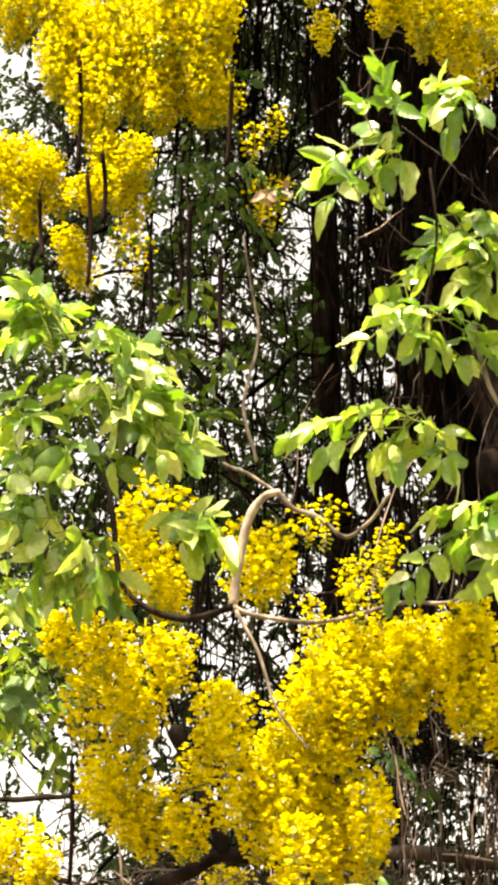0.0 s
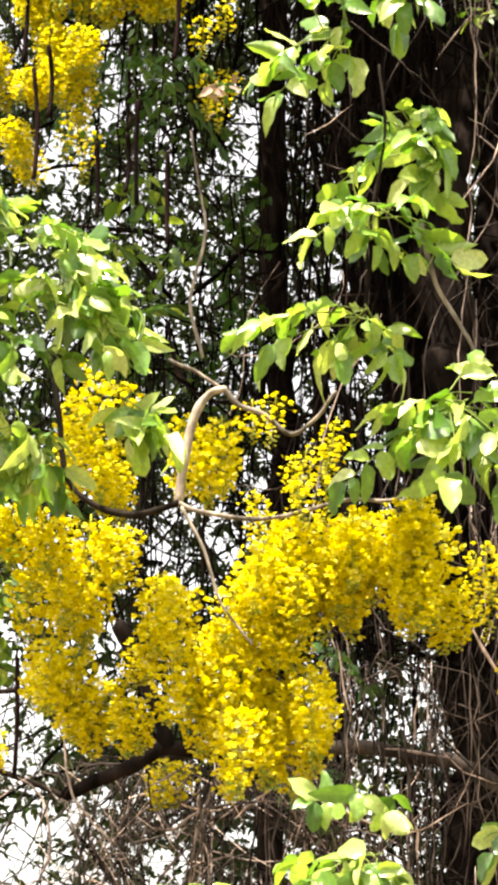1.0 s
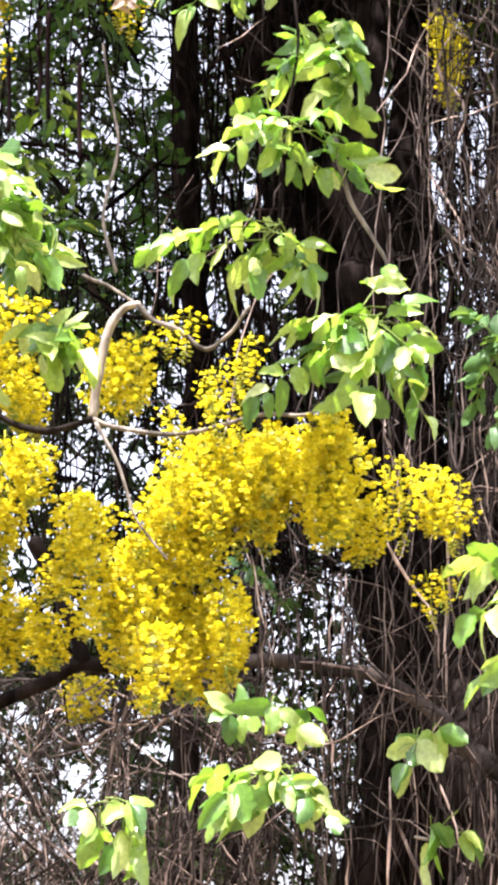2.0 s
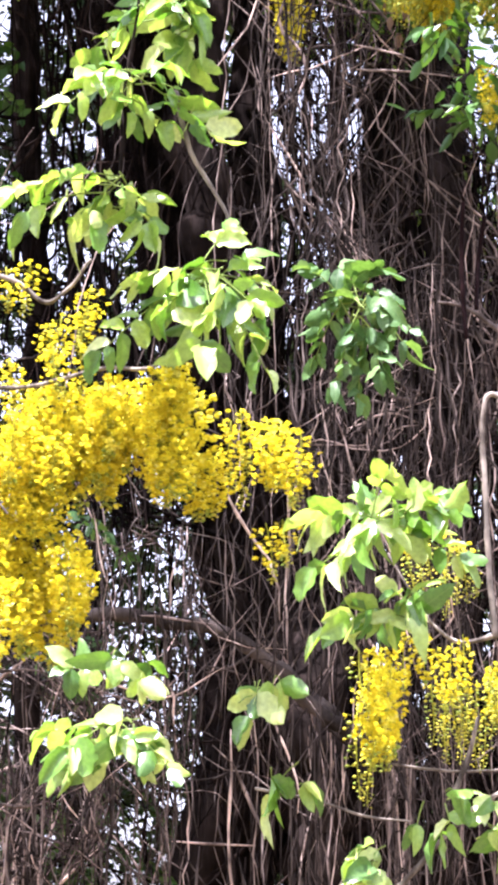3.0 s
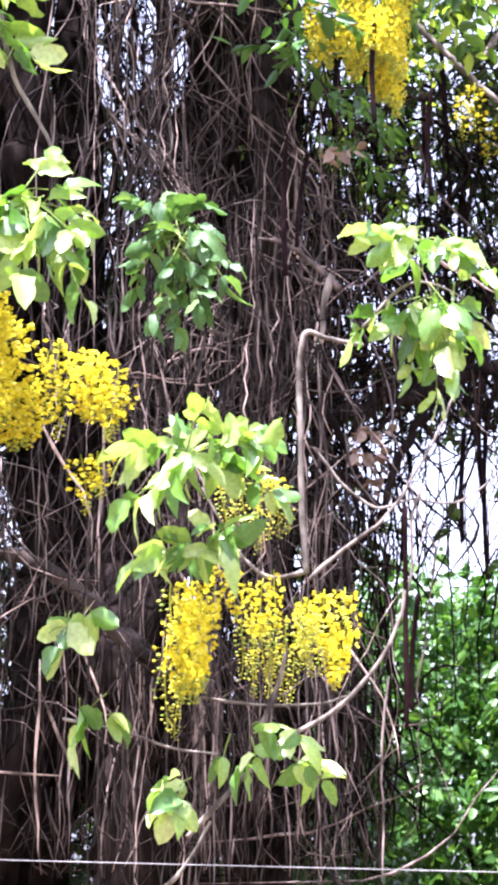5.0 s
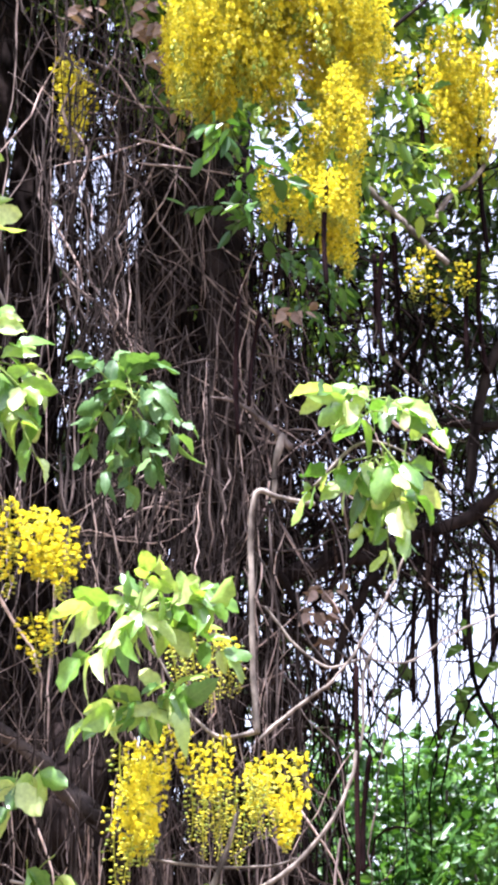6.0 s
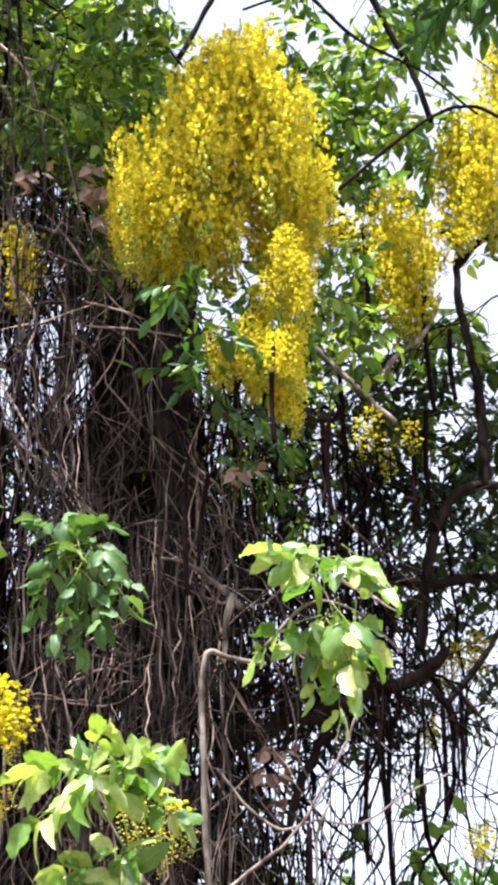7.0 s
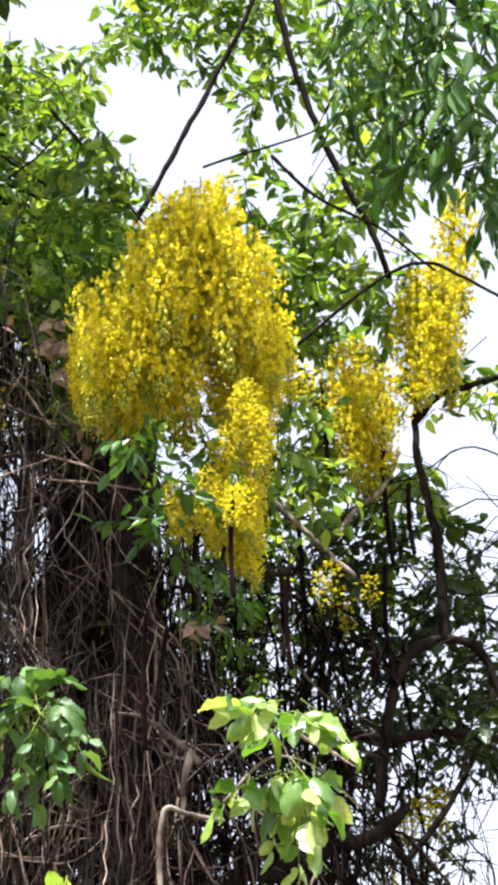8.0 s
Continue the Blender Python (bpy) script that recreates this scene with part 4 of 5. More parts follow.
for stem in (([[(-1.67, 6.40, 2.67), (-1.62, 6.40, 2.43), (-1.49, 6.40, 2.28), (-1.37, 6.40, 2.14)], [(-1.66, 6.40, 2.48), (-1.72, 6.40, 2.30), (-1.79, 6.40, 2.13)], [(-1.20, 6.40, 2.48), (-1.23, 6.40, 2.36), (-1.28, 6.40, 2.19)], [(-1.65, 6.40, 2.64), (-1.59, 6.40, 2.54), (-1.64, 6.40, 2.41)]], 0.0068),
             ([[(-0.54, 6.30, 2.81), (-0.69, 6.30, 2.74), (-0.82, 6.30, 2.68)], [(-0.73, 6.30, 2.78), (-0.64, 6.30, 2.73), (-0.53, 6.30, 2.64), (-0.37, 6.30, 2.59)], [(-0.84, 6.30, 2.84), (-0.81, 6.30, 2.68), (-0.77, 6.30, 2.52)], [(-1.19, 6.30, 2.49), (-1.23, 6.30, 2.32), (-1.29, 6.30, 2.22)], [(-0.84, 6.30, 2.38), (-0.65, 6.30, 2.30), (-0.46, 6.30, 2.39)]], 0.0049),
             ([[(-0.08, 6.40, 4.27), (0.01, 6.40, 4.25), (0.11, 6.40, 4.21)], [(-0.07, 6.40, 4.19), (0.08, 6.40, 4.18), (0.27, 6.40, 4.15)], [(0.30, 6.40, 4.22), (0.33, 6.40, 4.10), (0.38, 6.40, 3.99)], [(0.28, 6.40, 3.60), (0.40, 6.40, 3.57), (0.48, 6.40, 3.51)], [(0.63, 6.40, 3.76), (0.65, 6.40, 3.69), (0.63, 6.40, 3.63)]], 0.0060)):
    for pts in stem[0]:
        limb("aerial_root", pts, stem[1] * 0.75, ROOT_ONE, B, 0.3, 6, jitter=0.9, label="crooked pale root", thin_end=0.25)
limb("limb", [(-1.534, 6.600, 2.958), (-1.502, 6.600, 2.871), (-1.473, 6.600, 2.802), (-1.409, 6.600, 2.666), (-1.381, 6.600, 2.582)], 0.0223, BARK_SHADED, B, 1.0, 12)
limb("limb", [(-1.688, 6.600, 2.452), (-1.552, 6.600, 2.503), (-1.433, 6.600, 2.562), (-1.330, 6.600, 2.579), (-1.175, 6.600, 2.545)], 0.0220, BARK_SHADED, B, 1.0, 12)

# crooked boughs where the sky opens beside the curtain
limb("limb", [(0.312, 6.20, 2.798), (0.387, 6.20, 2.693), (0.481, 6.20, 2.631), (0.575, 6.20, 2.657), (0.701, 6.20, 2.649), (0.828, 6.20, 2.730), (0.959, 6.20, 2.789)], 0.0042, TWIG, B, 0.6, 8, jitter=0.6)
limb("limb", [(0.297, 6.20, 2.426), (0.403, 6.20, 2.523), (0.497, 6.20, 2.599), (0.576, 6.20, 2.711), (0.659, 6.20, 2.859), (0.708, 6.20, 2.964)], 0.0058, TWIG, B, 0.5, 8, jitter=0.6)
limb("limb", [(0.610, 6.20, 2.699), (0.578, 6.20, 2.603), (0.574, 6.20, 2.447), (0.554, 6.20, 2.339)], 0.0050, TWIG, B, 0.7, 8, jitter=0.6)
limb("limb", [(0.434, 7.40, 3.117), (0.538, 7.40, 3.176), (0.709, 7.40, 3.207), (0.884, 7.40, 3.278), (1.154, 7.40, 3.399)], 0.0300, BARK_SHADED, B, 0.7, 8, jitter=0.6)
limb("limb", [(0.384, 7.00, 3.089), (0.437, 7.00, 2.981), (0.490, 7.00, 2.856), (0.534, 7.00, 2.767)], 0.0120, BARK_SHADED, B, 0.7, 8, jitter=0.6)
limb("limb", [(0.702, 7.00, 3.057), (0.633, 7.00, 2.947), (0.579, 7.00, 2.839), (0.561, 7.00, 2.732)], 0.0160, BARK_SHADED, B, 0.7, 8, jitter=0.6)
limb("limb", [(0.536, 7.00, 3.164), (0.544, 7.00, 3.001), (0.597, 7.00, 2.875), (0.623, 7.00, 2.750)], 0.0070, BARK_SHADED, B, 0.7, 8, jitter=0.6)
limb("limb", [(0.835, 7.00, 3.077), (0.865, 7.00, 2.950), (0.819, 7.00, 2.824), (0.737, 7.00, 2.681), (0.665, 7.00, 2.557)], 0.0050, TWIG_SHADED, B, 0.7, 8, jitter=0.6)
limb("limb", [(0.402, 7.00, 2.891), (0.508, 7.00, 2.820), (0.579, 7.00, 2.750)], 0.0100, TWIG_SHADED, B, 0.7, 8, jitter=0.6)

RR = random.Random(11)


def strand(x, y, z0, z1, sway, step=0.07, kink=0.0035):
    """A root that hangs from z1 down to z0, wandering and kinked."""
    n = max(4, int((z1 - z0) / step))
    dx = dy = 0.0
    vx = RR.gauss(0, 0.25) * sway
    out = []
    ph, bend = RR.uniform(0, 6), RR.uniform(2, 5)
    for i in range(n + 1):
        t = i / n
        out.append(Vector((x + dx + sway * math.sin(ph + bend * t * (z1 - z0)) + RR.gauss(0, kink), y + dy, z1 - (z1 - z0) * t)))
        vx = 0.72 * vx + RR.gauss(0, 0.22) * sway + RR.gauss(0, 0.0012)
        dx += vx
        dy += RR.gauss(0, 0.25) * sway
    return out


def tangle(x, y, z, length, ang, bow):
    """A root that runs aslant, bowed and kinked."""
    d = Vector((math.cos(ang), 0, math.sin(ang)))
    o = Vector((-d.z, 0, d.x))
    n = max(6, int(length / 0.09))
    w = 0.0
    out = []
    for i in range(n + 1):
        t = i / n
        w = 0.85 * w + RR.gauss(0, 0.012)
        out.append(Vector((x, y, z)) + d * length * (t - 0.5) + o * (bow * math.sin(math.pi * t) + w) + Vector((0, 0.08 * math.sin(4 * t + x), 0)))
    return out


def wander(x, y, z, length, down):
    """A thin root that curls about as it goes."""
    out = [Vector((x, y, z))]
    ang, turn = RR.uniform(-3.1, 3.1), 0.0
    for i in range(max(5, int(length / 0.05))):
        turn = 0.7 * turn + RR.gauss(0, 0.22)
        ang += turn
        d = Vector((math.cos(ang), RR.gauss(0, 0.2), math.sin(ang) - down))
        out.append(out[-1] + d.normalized() * 0.05)
    return out


def top_of(x, y):
    """How high the curtain reaches, as it steps down towards its edge."""
    a = x / y
    return 1.6 + y * (0.62 if a < -0.045 else 0.50 if a < -0.01 else 0.43 if a < 0.03 else 0.38 if a < 0.06 else 0.36)


# windows in the curtain where the sky shows: across and up as slopes from the path, and their half sizes
GAPS = [(-0.104, 0.163, 0.013, 0.007), (-0.115, 0.134, 0.011, 0.006), (-0.037, 0.124, 0.006, 0.009), (0.128, 0.155, 0.036, 0.042), (0.078, 0.186, 0.012, 0.010), (-0.275, 0.112, 0.020, 0.022), (-0.298, 0.182, 0.016, 0.030), (-0.325, 0.535, 0.018, 0.024)]
# stretches where many small chinks let the sky through, as above
CHINKS = [(-0.045, 0.357, 0.011, 0.034), (-0.034, 0.396, 0.008, 0.014), (-0.094, 0.161, 0.024, 0.014), (0.079, 0.236, 0.030, 0.026), (0.091, 0.325, 0.022, 0.022), (-0.036, 0.323, 0.010, 0.012), (0.0, 0.264, 0.010, 0.012), (-0.157, 0.309, 0.010, 0.030), (-0.185, 0.395, 0.028, 0.034), (-0.081, 0.342, 0.010, 0.018), (-0.262, 0.10, 0.028, 0.04), (-0.221, 0.391, 0.036, 0.06), (0.075, 0.185, 0.030, 0.025)]


def hole(x, y, z):
    """Small chinks in the curtain, in loose groups."""
    a, e = x / y, (z - 1.6) / y
    if any(((a - p) / da) ** 2 + ((e - q) / de) ** 2 < 1 for p, q, da, de in CHINKS):
        return noise.noise(Vector((a * 400, 5.5, e * 300))) > 0.2
    return noise.noise(Vector((a * 60, 1.5, e * 40))) > (0.34 if a > -0.045 else -0.1 if a > -0.125 else 0.27) and noise.noise(Vector((a * 210, 5.5, e * 150))) > 0.12


def in_gap(x, y, z, grow=1.0):
    if hole(x, y, z):
        return True
    for a, e, da, de in GAPS:
        if ((x / y - a) / da) ** 2 + (((z - 1.6) / y - e) / de) ** 2 < grow:
            return True
    return False


# deep hollows between the roots, where few strands hang in front: as above
HOLLOWS = [(0.037, 0.343, 0.012, 0.05), (0.062, 0.285, 0.012, 0.035), (0.016, 0.237, 0.01, 0.03), (-0.028, 0.047, 0.012, 0.055), (0.031, 0.274, 0.010, 0.032), (-0.086, 0.343, 0.016, 0.056), (-0.059, 0.395, 0.008, 0.043), (-0.156, 0.468, 0.022, 0.068), (-0.114, 0.386, 0.032, 0.119)]


def hollow(x, y, z):
    a, e = x / y, (z - 1.6) / y
    if any(((a - p) / da) ** 2 + ((e - q) / de) ** 2 < 1 for p, q, da, de in HOLLOWS):
        return RR.random() < 0.75
    return RR.random() < 0.15 - 1.1 * noise.noise(Vector((a * 55, 8.8, e * 28)))


def clear(line, chance):
    """The longest stretch of a root that leaves the windows free, or all of it by chance."""
    if RR.random() < chance:
        return line
    best, run = [], []
    for p in line + [None]:
        if p is not None and not in_gap(*p):
            run.append(p)
        else:
            best, run = (run if len(run) > len(best) else best), []
    return best


def recess(line, keep):
    """Front roots mostly stay out of the deep dark bay beside the curtain; a few by chance hang across it."""
    if RR.random() < keep:
        return line
    best, run = [], []
    for p in line + [None]:
        if p is not None and not (p.x / p.y < -0.074 and (p.z - 1.6) / p.y > 0.19):
            run.append(p)
        else:
            best, run = (run if len(run) > len(best) else best), []
    return best


def thickness():
    return RR.choice((0.0013, 0.0016, 0.002, 0.002, 0.0025, 0.003, 0.0045))


# singly visible roots in the front of the curtain
for i in range(520):
    y = RR.uniform(6.5, 7.2)
    x = y * RR.uniform(-0.15, 0.066)
    top = top_of(x, y)
    if i % 4 == 0:
        line = tangle(x, y, RR.uniform(2.2, top - 0.3), RR.uniform(0.2, 0.8), RR.uniform(0.5, 2.6), RR.uniform(-.2, .2))
    else:
        z1 = top - RR.random() * 2.9
        line = strand(x, y, max(0.0, z1 - RR.uniform(0.4, 2.2)), z1, RR.choice((0.006, 0.015, 0.03, 0.05)), 0.045, RR.choice((0.002, 0.004, 0.007)))
    if hollow(*line[len(line) // 2]):
        continue
    line = recess(clear(line, 0.45), 0.28)
    if len(line) < 3:
        continue
    r = thickness() * 0.95
    s = Soup()
    tube(s, line, r, r * 0.7, 5, rough=0.3, seed=i, thin_end=0.2)
    part("aerial_root", s.mesh("aerial_root", ROOT_ONE), B)


def root_mass(mat, strands, slants, curls, y0, y1, fat, label, thin, spread=(-0.15, 0.062), low=0.0, high=9.0, across=0.10):
    s = Soup()
    for i in range(strands + slants + curls):
        y = RR.uniform(y0, y1)
        x = y * RR.uniform(*spread)
        top = min(top_of(x, y), 1.8 + high * y)
        if i < strands:
            z1 = top + 0.2 - RR.random() ** 2 * 3.2
            line = strand(x, y, max(0.0, z1 - RR.uniform(0.5, 3.8)), z1, RR.choice((0.008, 0.016, 0.035, 0.06)))
        elif i < strands + slants:
            line = tangle(x, y, RR.uniform(1.6, top - 0.1), RR.uniform(0.15, 1.0), RR.choice((RR.uniform(0.2, 2.9), RR.uniform(0.9, 2.2))), RR.uniform(-.22, .22))
        else:
            line = wander(x, y, 1.6 + (top - 1.6) * RR.random() ** 0.7, RR.uniform(0.25, 1.0), RR.uniform(0.3, 1.6))
        mid = line[len(line) // 2]
        if thin and (hollow(*mid) or (i >= strands and (mid.z - 1.6) / mid.y < 0.10 and RR.random() < 0.75)):
            continue
        line = clear([p for p in line if low * p.y < p.z - 1.6 < high * p.y], across)
        if thin:
            line = recess(line, 0.16)
        if len(line) < 3:
            continue
        r = thickness() * RR.choice(fat)
        tube(s, line, r, r * 0.6, 4, rough=0.3, seed=i, thin_end=0.25)
    part("root_mass", s.mesh("root_mass", mat), B, label, "stuff")


root_mass(ROOT_FRONT, 460, 280, 1250, 6.55, 7.3, (0.7, 0.95, 1.4), "tangle of thin pale brown roots", True, (-0.15, 0.07))
root_mass(ROOT_FRONT, 220, 260, 800, 6.6, 7.6, (0.7, 1.0, 1.5), "tangle of pale crooked roots beside the curtain", False, (-0.30, -0.12), 0.0, 0.145)
root_mass(ROOT_FRONT, 190, 25, 60, 6.6, 7.4, (0.7, 0.95, 1.4), "straight brown roots hanging to the ground", False, (-0.15, 0.06), 0.0, 0.10)
root_mass(ROOT_SHADED, 1300, 900, 900, 7.4, 8.9, (1.2, 1.8, 2.6), "dense mass of hanging roots with shade in their colour", False)
root_mass(ROOT_SHADED, 170, 60, 60, 8.2, 9.5, (1, 1.5, 3.0), "thin hanging roots darkened as in shade", False, (-0.31, -0.14))
root_mass(ROOT_SHADED, 130, 70, 220, 7.6, 8.8, (1.2, 2.0, 3.0), "hanging roots darkened as in shade", False, (-0.25, -0.13))
root_mass(ROOT_SHADED, 120, 260, 520, 7.8, 9.0, (1.2, 1.8, 2.6), "tangled roots at the edge of the curtain, darkened as in shade", False, (0.05, 0.13), 0.20)
root_mass(ROOT_SHADED, 90, 40, 70, 7.7, 8.8, (1.2, 1.8, 2.6), "hanging roots darkened as in shade", False, (0.05, 0.085))
root_mass(ROOT_SHADED, 50, 120, 320, 6.8, 7.9, (0.8, 1.2, 2.2), "crooked roots and twigs in front of the sky, darkened as in shade", False, (0.045, 0.15), 0.13, 0.24, 0.5)
s = Soup()
for i in range(70):
    y = RR.uniform(8.2, 9.5)
    x = y * RR.uniform(0.075, 0.19)
    z1 = RR.uniform(3.2, 4.6)
    r = thickness() * RR.choice((0.8, 1.2, 2.4))
    tube(s, strand(x, y, z1 - RR.uniform(0.3, 1.6), z1, RR.choice((0.02, 0.04, 0.06))), r, r * 0.7, 4, seed=i, thin_end=0.2)
part("root_mass", s.mesh("root_mass", ROOT_SHADED), B, "thin hanging roots darkened as in shade", "stuff")

# crown of the banyan: screens of dark small leaves and twigs with gaps behind the roots, and unseen leaves added
# overhead as a sunshade
def thick(x, z):
    """How closed the screen of leaves is."""
    g = noise.noise(Vector((x * 1.1, 3.3, z * 1.1))) + 0.6 * noise.noise(Vector((x * 3.1, 7.7, z * 3.1)))
    if x > -0.6 and z > 5.0 - 1.2 * max(0.0, x):
        return 0.0
    if any(((x / 10.5 - a) / da) ** 2 + (((z - 1.6) / 10.5 - e) / de) ** 2 < 1.3 for a, e, da, de in GAPS):
        return 0.03
    if x / 10.5 < -0.12 and (z - 1.6) / 10.5 < 0.145:
        return 0.4 if x / 10.5 < -0.25 else 0.95
    return min(1.0, max(0.08, 0.95 + 0.9 * g))


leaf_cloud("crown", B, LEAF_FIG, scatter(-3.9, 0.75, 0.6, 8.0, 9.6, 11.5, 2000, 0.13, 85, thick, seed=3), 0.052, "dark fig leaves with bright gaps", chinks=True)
# leaf clumps out of view, added to keep sun off the roots
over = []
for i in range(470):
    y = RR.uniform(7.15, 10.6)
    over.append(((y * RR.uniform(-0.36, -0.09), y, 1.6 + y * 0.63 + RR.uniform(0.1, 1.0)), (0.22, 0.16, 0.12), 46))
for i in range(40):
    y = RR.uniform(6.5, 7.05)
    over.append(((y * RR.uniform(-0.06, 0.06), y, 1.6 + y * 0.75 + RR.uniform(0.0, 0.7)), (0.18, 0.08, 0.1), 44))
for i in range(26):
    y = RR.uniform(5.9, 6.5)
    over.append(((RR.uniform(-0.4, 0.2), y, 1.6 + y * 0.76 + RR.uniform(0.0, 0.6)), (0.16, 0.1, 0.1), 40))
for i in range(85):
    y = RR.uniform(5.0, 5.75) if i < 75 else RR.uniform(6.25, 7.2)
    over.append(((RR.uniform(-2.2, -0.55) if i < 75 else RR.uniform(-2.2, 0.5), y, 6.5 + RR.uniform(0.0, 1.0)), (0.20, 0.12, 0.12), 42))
leaf_cloud("crown", B, LEAF_FIG, over, 0.11, "unseen fig leaves added overhead to shade the roots")
over = []
for i in range(150):   # the bough right over the root curtain
    y = RR.uniform(7.4, 9.6)
    x = y * RR.uniform(-0.09, 0.03)
    over.append(((x, y, top_of(x, y) + RR.uniform(0.1, 0.7)), (0.16, 0.14, 0.09), 34))
for i in range(130):
    y = RR.uniform(8.2, 9.0)
    x = y * RR.uniform(-0.05, 0.03)
    over.append(((x, y, top_of(x, y) + RR.uniform(-0.05, 0.3)), (0.12, 0.12, 0.07), 24))
leaf_cloud("crown", B, LEAF_FAR, over, 0.06, "small green leaves over the root curtain")
s = Soup()
for i in range(700):
    y = RR.uniform(9.2, 10.8)
    x = y * RR.uniform(-0.33, 0.07)
    r = thickness() * RR.choice((1, 1.5, 3))
    tube(s, tangle(x, y, RR.uniform(1.2, 6.6), RR.uniform(0.4, 1.6), RR.uniform(-1.5, 1.5), RR.uniform(-.3, .3)), r, r * 0.5, 4, seed=i, thin_end=0.25)
part("twig_mass", s.mesh("twig_mass", TWIG_SHADED), B, "bare twigs behind the roots, coloured as shaded", "stuff")

# creepers and dry leaves caught in the roots
def tuft(x, y, z, count, size, mat, name="creeper", label="small green creeper leaves", w=0.06):
    leaf_cloud(name, B, mat, [((x, y, z), (w, 0.05, w), count)], size, label, flat=0.9)


for q in ((0.480, 7.000, 4.076), (0.441, 7.000, 3.958), (0.464, 6.800, 4.038), (-0.930, 6.900, 2.922), (-1.048, 6.900, 2.490), (-0.873, 6.900, 2.523), (-0.362, 7.200, 5.278), (0.424, 7.200, 4.600), (-1.466, 7.000, 5.015), (-1.646, 7.000, 5.026)):
    tuft(*q, 26, 0.06, LEAF_BUSH)
for q in ((-0.315, 6.700, 4.800), (-0.104, 6.700, 4.752), (-0.108, 6.900, 4.829), (0.340, 6.500, 3.726), (0.463, 7.600, 5.159), (0.523, 8.800, 3.249), (-1.381, 6.800, 4.771)):
    tuft(*q, 9, 0.06, DEAD, "dry_leaf", "dry reddish brown leaves caught in the roots", 0.04)

for q in ((-0.090, 6.60, 4.761), (-0.025, 6.60, 4.682), (-0.050, 6.60, 4.583), (0.475, 6.90, 2.944), (0.449, 6.90, 2.873)):
    tuft(*q, 18, 0.06, DEAD, "dry_leaf", "large dry brown leaves caught in the roots", 0.07)

for q in ((1.056, 7.20, 2.898), (1.093, 7.20, 2.761), (1.031, 7.20, 2.653), (1.062, 7.20, 2.604), (0.852, 7.20, 2.752), (1.180, 7.20, 2.843)):
    tuft(*q, 3, 0.075, LEAF_FIG, "hanging_leaf", "dark leaves hanging against the sky", 0.02)

# crown of the golden shower tree high up
def high(x0, y0, x1, y1, clumps, count, size, seed, depth, mat=LEAF_FAR, spread=0.10, slim=0.48, hang=0.35, tree=C, label="green leaves against the sky"):
    leaf_cloud("crown", tree, mat, scatter(x0, x1, y0, y1, depth - 0.4, depth + 0.4, clumps, spread, count, seed=seed), size, label, flat=0.55, slim=slim, hang=hang, wood=TWIG_SHADED, chinks=mat is LEAF_BUSH and x1 < 0)


def box(x0, x1, z0, z1):
    return x0, z0, x1, z1


high(*box(-0.47, -0.03, 6.29, 6.96), 30, 30, 0.075, 51, 8.3)
high(*box(-0.45, 0.24, 5.73, 6.30), 52, 38, 0.075, 52, 8.3)
high(*box(0.02, 0.46, 6.82, 7.09), 10, 24, 0.07, 53, 8.3, spread=0.07)
high(*box(0.26, 0.84, 6.97, 7.42), 30, 30, 0.07, 54, 8.3)
high(*box(0.67, 1.34, 5.49, 6.40), 62, 30, 0.075, 55, 8.2)
high(*box(0.70, 1.44, 6.64, 7.38), 46, 30, 0.075, 56, 8.2)
high(*box(0.12, 0.43, 6.46, 6.72), 2, 10, 0.09, 57, 8.3, spread=0.06)
high(*box(-1.85, -1.01, 1.70, 2.38), 60, 40, 0.055, 85, 9.5, mat=LEAF_BUSH, spread=0.14, tree=B, label="small dark green leaves behind the roots")
high(*box(-2.48, -2.23, 3.09, 3.81), 16, 26, 0.07, 81, 7.6)
high(*box(-2.20, -1.68, 5.23, 5.67), 14, 24, 0.06, 82, 8.0, mat=LEAF_BUSH)
high(*box(-2.19, -1.45, 4.23, 5.36), 26, 24, 0.055, 83, 8.5, mat=LEAF_BUSH)
high(*box(-1.80, -1.68, 4.25, 4.70), 5, 18, 0.075, 84, 7.6)
high(*box(0.15, 0.48, 4.03, 4.22), 8, 12, 0.065, 58, 6.3, mat=LEAF_BUSH, spread=0.04)
high(*box(-0.37, 0.19, 5.26, 5.78), 46, 26, 0.06, 65, 7.5, label="sunlit green leaves over the root curtain", tree=B)
high(*box(0.47, 0.90, 4.51, 4.89), 24, 24, 0.065, 66, 7.6)
high(*box(0.68, 1.33, 4.72, 5.43), 40, 26, 0.075, 59, 8.6)
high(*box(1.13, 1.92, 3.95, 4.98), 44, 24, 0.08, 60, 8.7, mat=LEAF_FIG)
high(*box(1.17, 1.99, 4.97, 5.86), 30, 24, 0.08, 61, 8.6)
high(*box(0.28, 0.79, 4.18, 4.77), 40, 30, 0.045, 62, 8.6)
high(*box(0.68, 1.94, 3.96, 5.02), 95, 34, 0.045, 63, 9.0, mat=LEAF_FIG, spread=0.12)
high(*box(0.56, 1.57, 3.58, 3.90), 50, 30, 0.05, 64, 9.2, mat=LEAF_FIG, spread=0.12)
s = Soup()
for i in range(520):   # fine twigs between the boughs
    x, z, y = RR.uniform(0.5, 1.95), RR.uniform(3.2, 5.0), RR.uniform(8.0, 8.9)
    r = RR.choice((0.002, 0.003, 0.005))
    line = wander(x, y, z, RR.uniform(0.2, 0.8), RR.uniform(-0.3, 0.4)) if i % 2 else tangle(x, y, z, RR.uniform(0.2, 0.7), RR.uniform(-1.5, 1.5), RR.uniform(-.2, .2))
    tube(s, line, r, r * 0.4, 4, seed=i, thin_end=0.25)
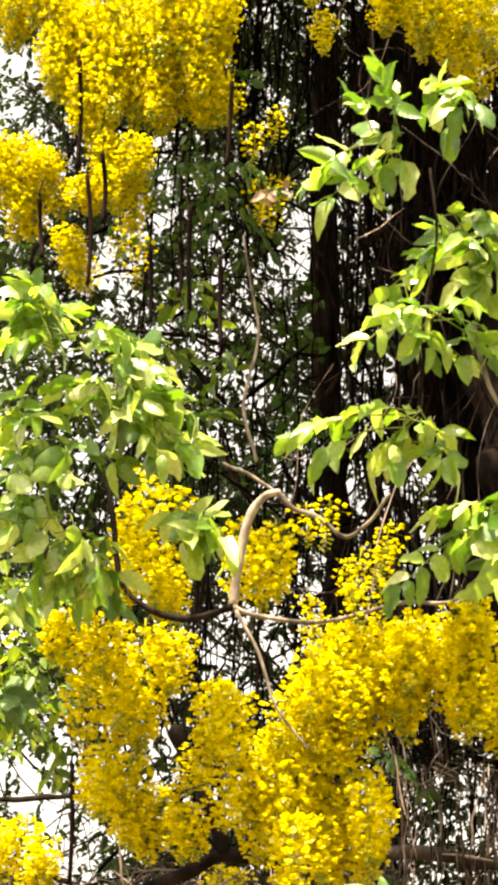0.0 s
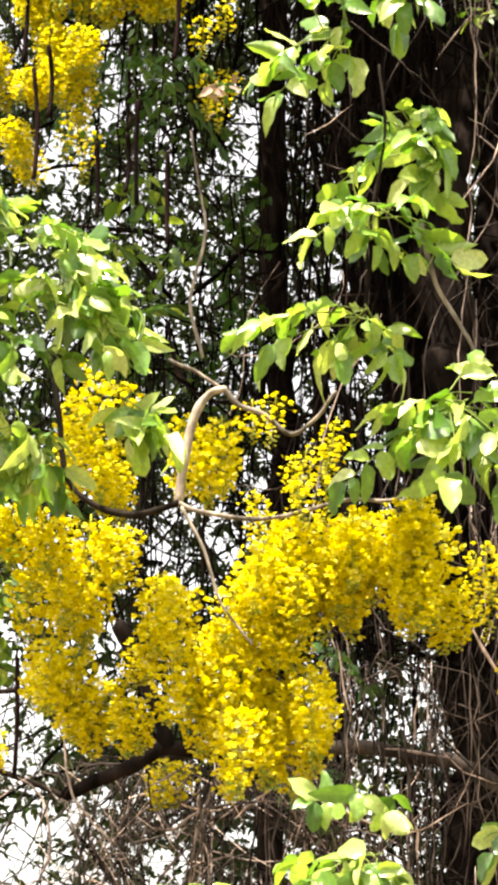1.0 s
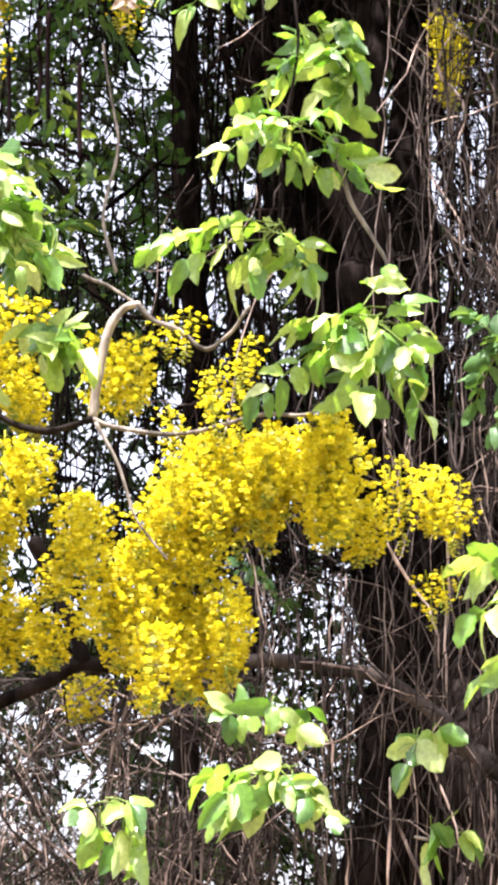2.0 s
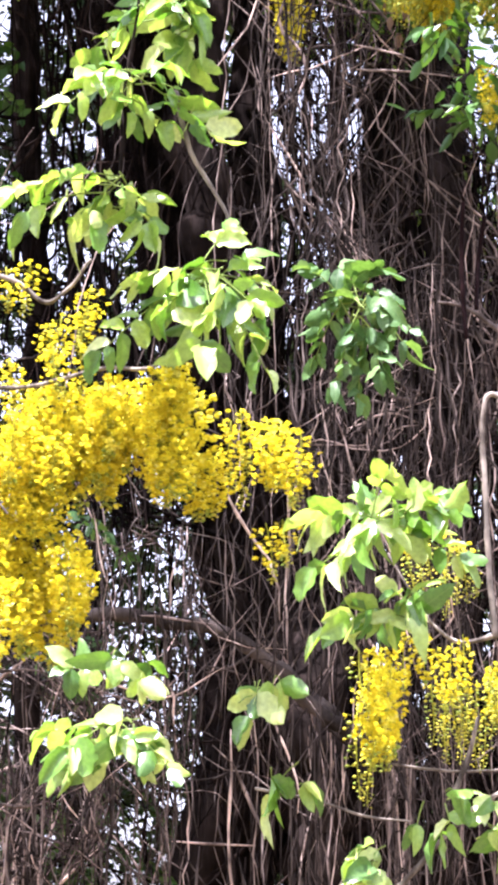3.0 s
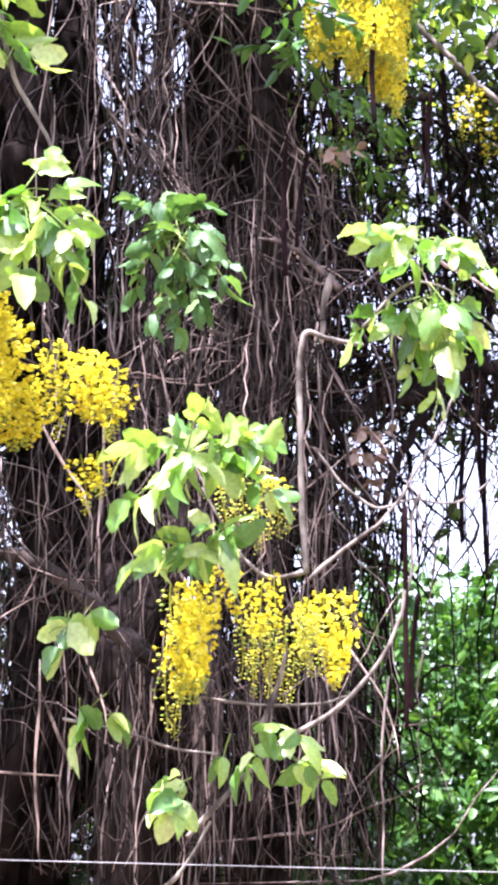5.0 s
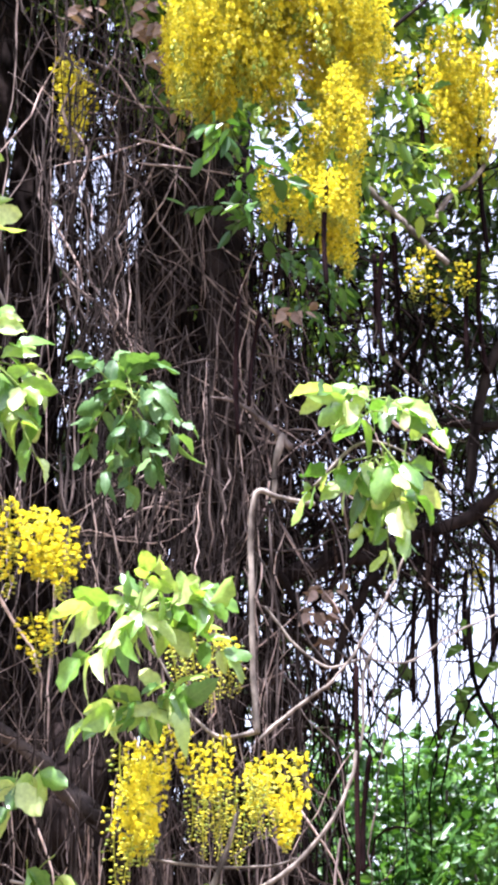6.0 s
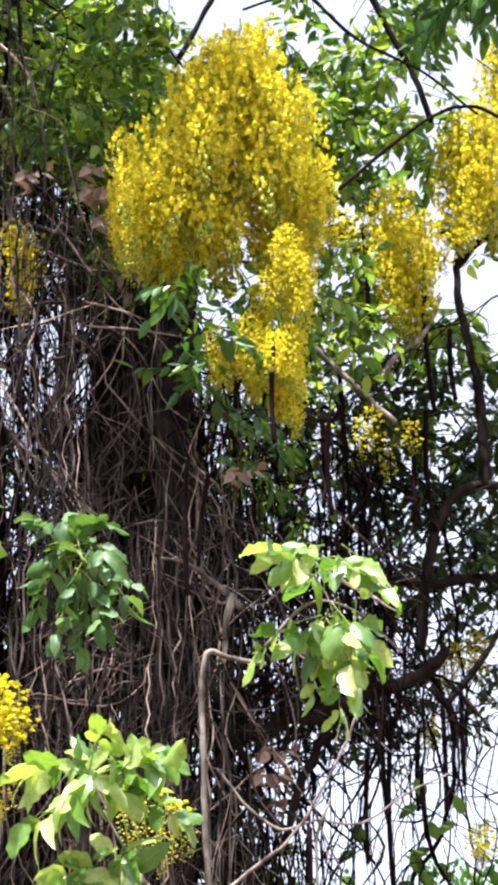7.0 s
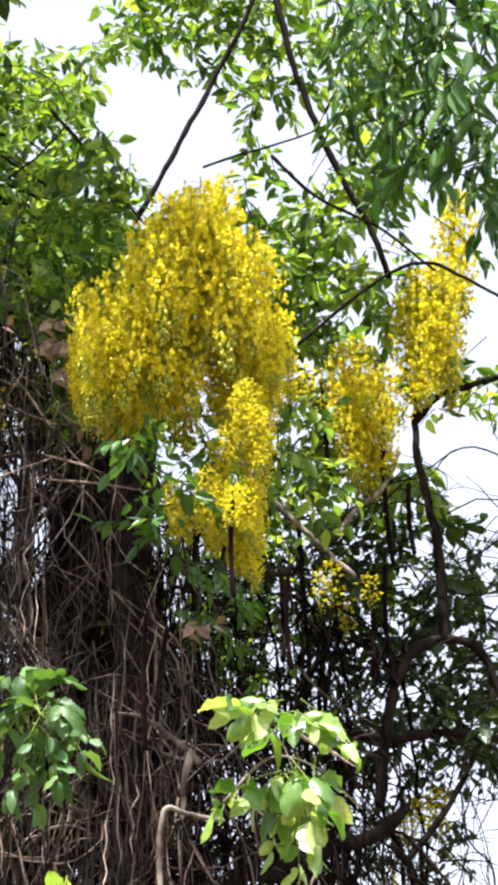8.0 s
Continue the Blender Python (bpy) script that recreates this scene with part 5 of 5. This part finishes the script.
part("twig_mass", s.mesh("twig_mass", TWIG_SHADED), C, "fine twigs coloured as backlit", "stuff")

neighbour = thing("broadleaf_tree", "broad-leaved tree with drooping dark green leaves", "tree", (3.4, 7.2, 0))
limb("trunk", [(3.4, 7.2, -0.1), (3.3, 7.2, 3.0), (2.9, 7.2, 5.6), (2.3, 7.2, 6.9), (1.8, 7.2, 7.2)], 0.16, BARK_SHADED, neighbour, 0.3, 10)
high(*box(0.98, 1.73, 6.05, 6.54), 24, 26, 0.10, 71, 7.1, LEAF_BUSH, 0.075, 0.34, 0.8, neighbour, "drooping narrow dark green leaves")
high(*box(1.19, 1.69, 5.65, 6.09), 20, 26, 0.10, 72, 7.1, LEAF_BUSH, 0.075, 0.32, 0.9, neighbour, "drooping narrow dark green leaves")

# ---- the thicket behind ----
for k, (x, y, w, h) in enumerate([(0.75, 11.6, 0.45, 2.6), (1.45, 12.2, 0.6, 3.45), (2.4, 11.9, 0.6, 3.2), (3.3, 12.4, 0.6, 3.4), (1.1, 12.9, 0.6, 3.4), (2.0, 11.4, 0.55, 2.9), (0.1, 12.6, 0.6, 2.6)]):
    shrub = thing("shrub", "dense sunlit green shrub behind the hanging roots", "shrub", (x, y, 0), group="thicket of shrubs")
    for q in range(4):
        limb("stem", [(x + 0.05 * q, y, -0.05), (x + RR.uniform(-.2, .2), y + RR.uniform(-.2, .2), h * 0.4), (x + RR.uniform(-.5, .5), y + RR.uniform(-.3, .3), h * 0.85)], 0.02, TWIG_SHADED, shrub, 0.3)
    leaf_cloud("foliage", shrub, LEAF_BUSH, scatter(x - w, x + w, 0.1, h - 0.1, y - 0.5, y + 0.5, 140, 0.13, 60, seed=80 + k), 0.075, "bright green leaves", slim=0.55, flat=0.8)

# ---- unseen trees added behind and beside the camera, which close off sky light ----
for k, (x, y, h) in enumerate([(-9, -7, 9), (-4.5, -9, 10), (0, -10, 9), (4.5, -9, 10), (9, -7, 9), (-11, -1, 8), (11, -1, 8), (-12, 5, 8), (12, 5, 8)]):
    far = thing("sky_blocking_tree", "tall unseen tree with dense dark green crown, added to block sky light", "tree", (x, y, 0), group="trees round the clearing")
    limb("trunk", [(x, y, -0.1), (x + 0.1, y, h * 0.3), (x, y + 0.1, h * 0.7)], 0.2, BARK_SHADED, far, 0.4, 10)
    leaf_cloud("crown", far, LEAF_FIG, scatter(x - 2.4, x + 2.4, 0.6, h, y - 1.4, y + 1.4, 60, 0.5, 22, seed=120 + k), 0.42, "dark green leaves")

# ---- the fence wire ----
fence = thing("fence_wire", "two taut galvanised fence wires between wooden posts", "fence", (0, 5.0, 0))
s = Soup()
tube(s, [Vector((x, 5.0, 1.663 + -0.0193 * x - 0.02 * (1 - x * x / 36))) for x in [k * 0.4 - 6 for k in range(31)]], 0.0011, 0.0011, 6, rough=0.02)
part("wire", s.mesh("wire", WIRE), fence)
s = Soup()
tube(s, [Vector((x, 5.0, 1.589 - 0.0046 * x - 0.02 * (1 - x * x / 36))) for x in [k * 0.4 - 6 for k in range(31)]], 0.0011, 0.0011, 6, rough=0.02)
part("wire", s.mesh("wire", WIRE), fence)
for px in (-5.9, 5.9):
    s = Soup()
    tube(s, [Vector((px, 5.02, h)) for h in (-0.1, 0.6, 1.2, 1.85)], 0.05, 0.045, 10)
    part("post", s.mesh("post", TWIG), fence, "weathered wooden post")
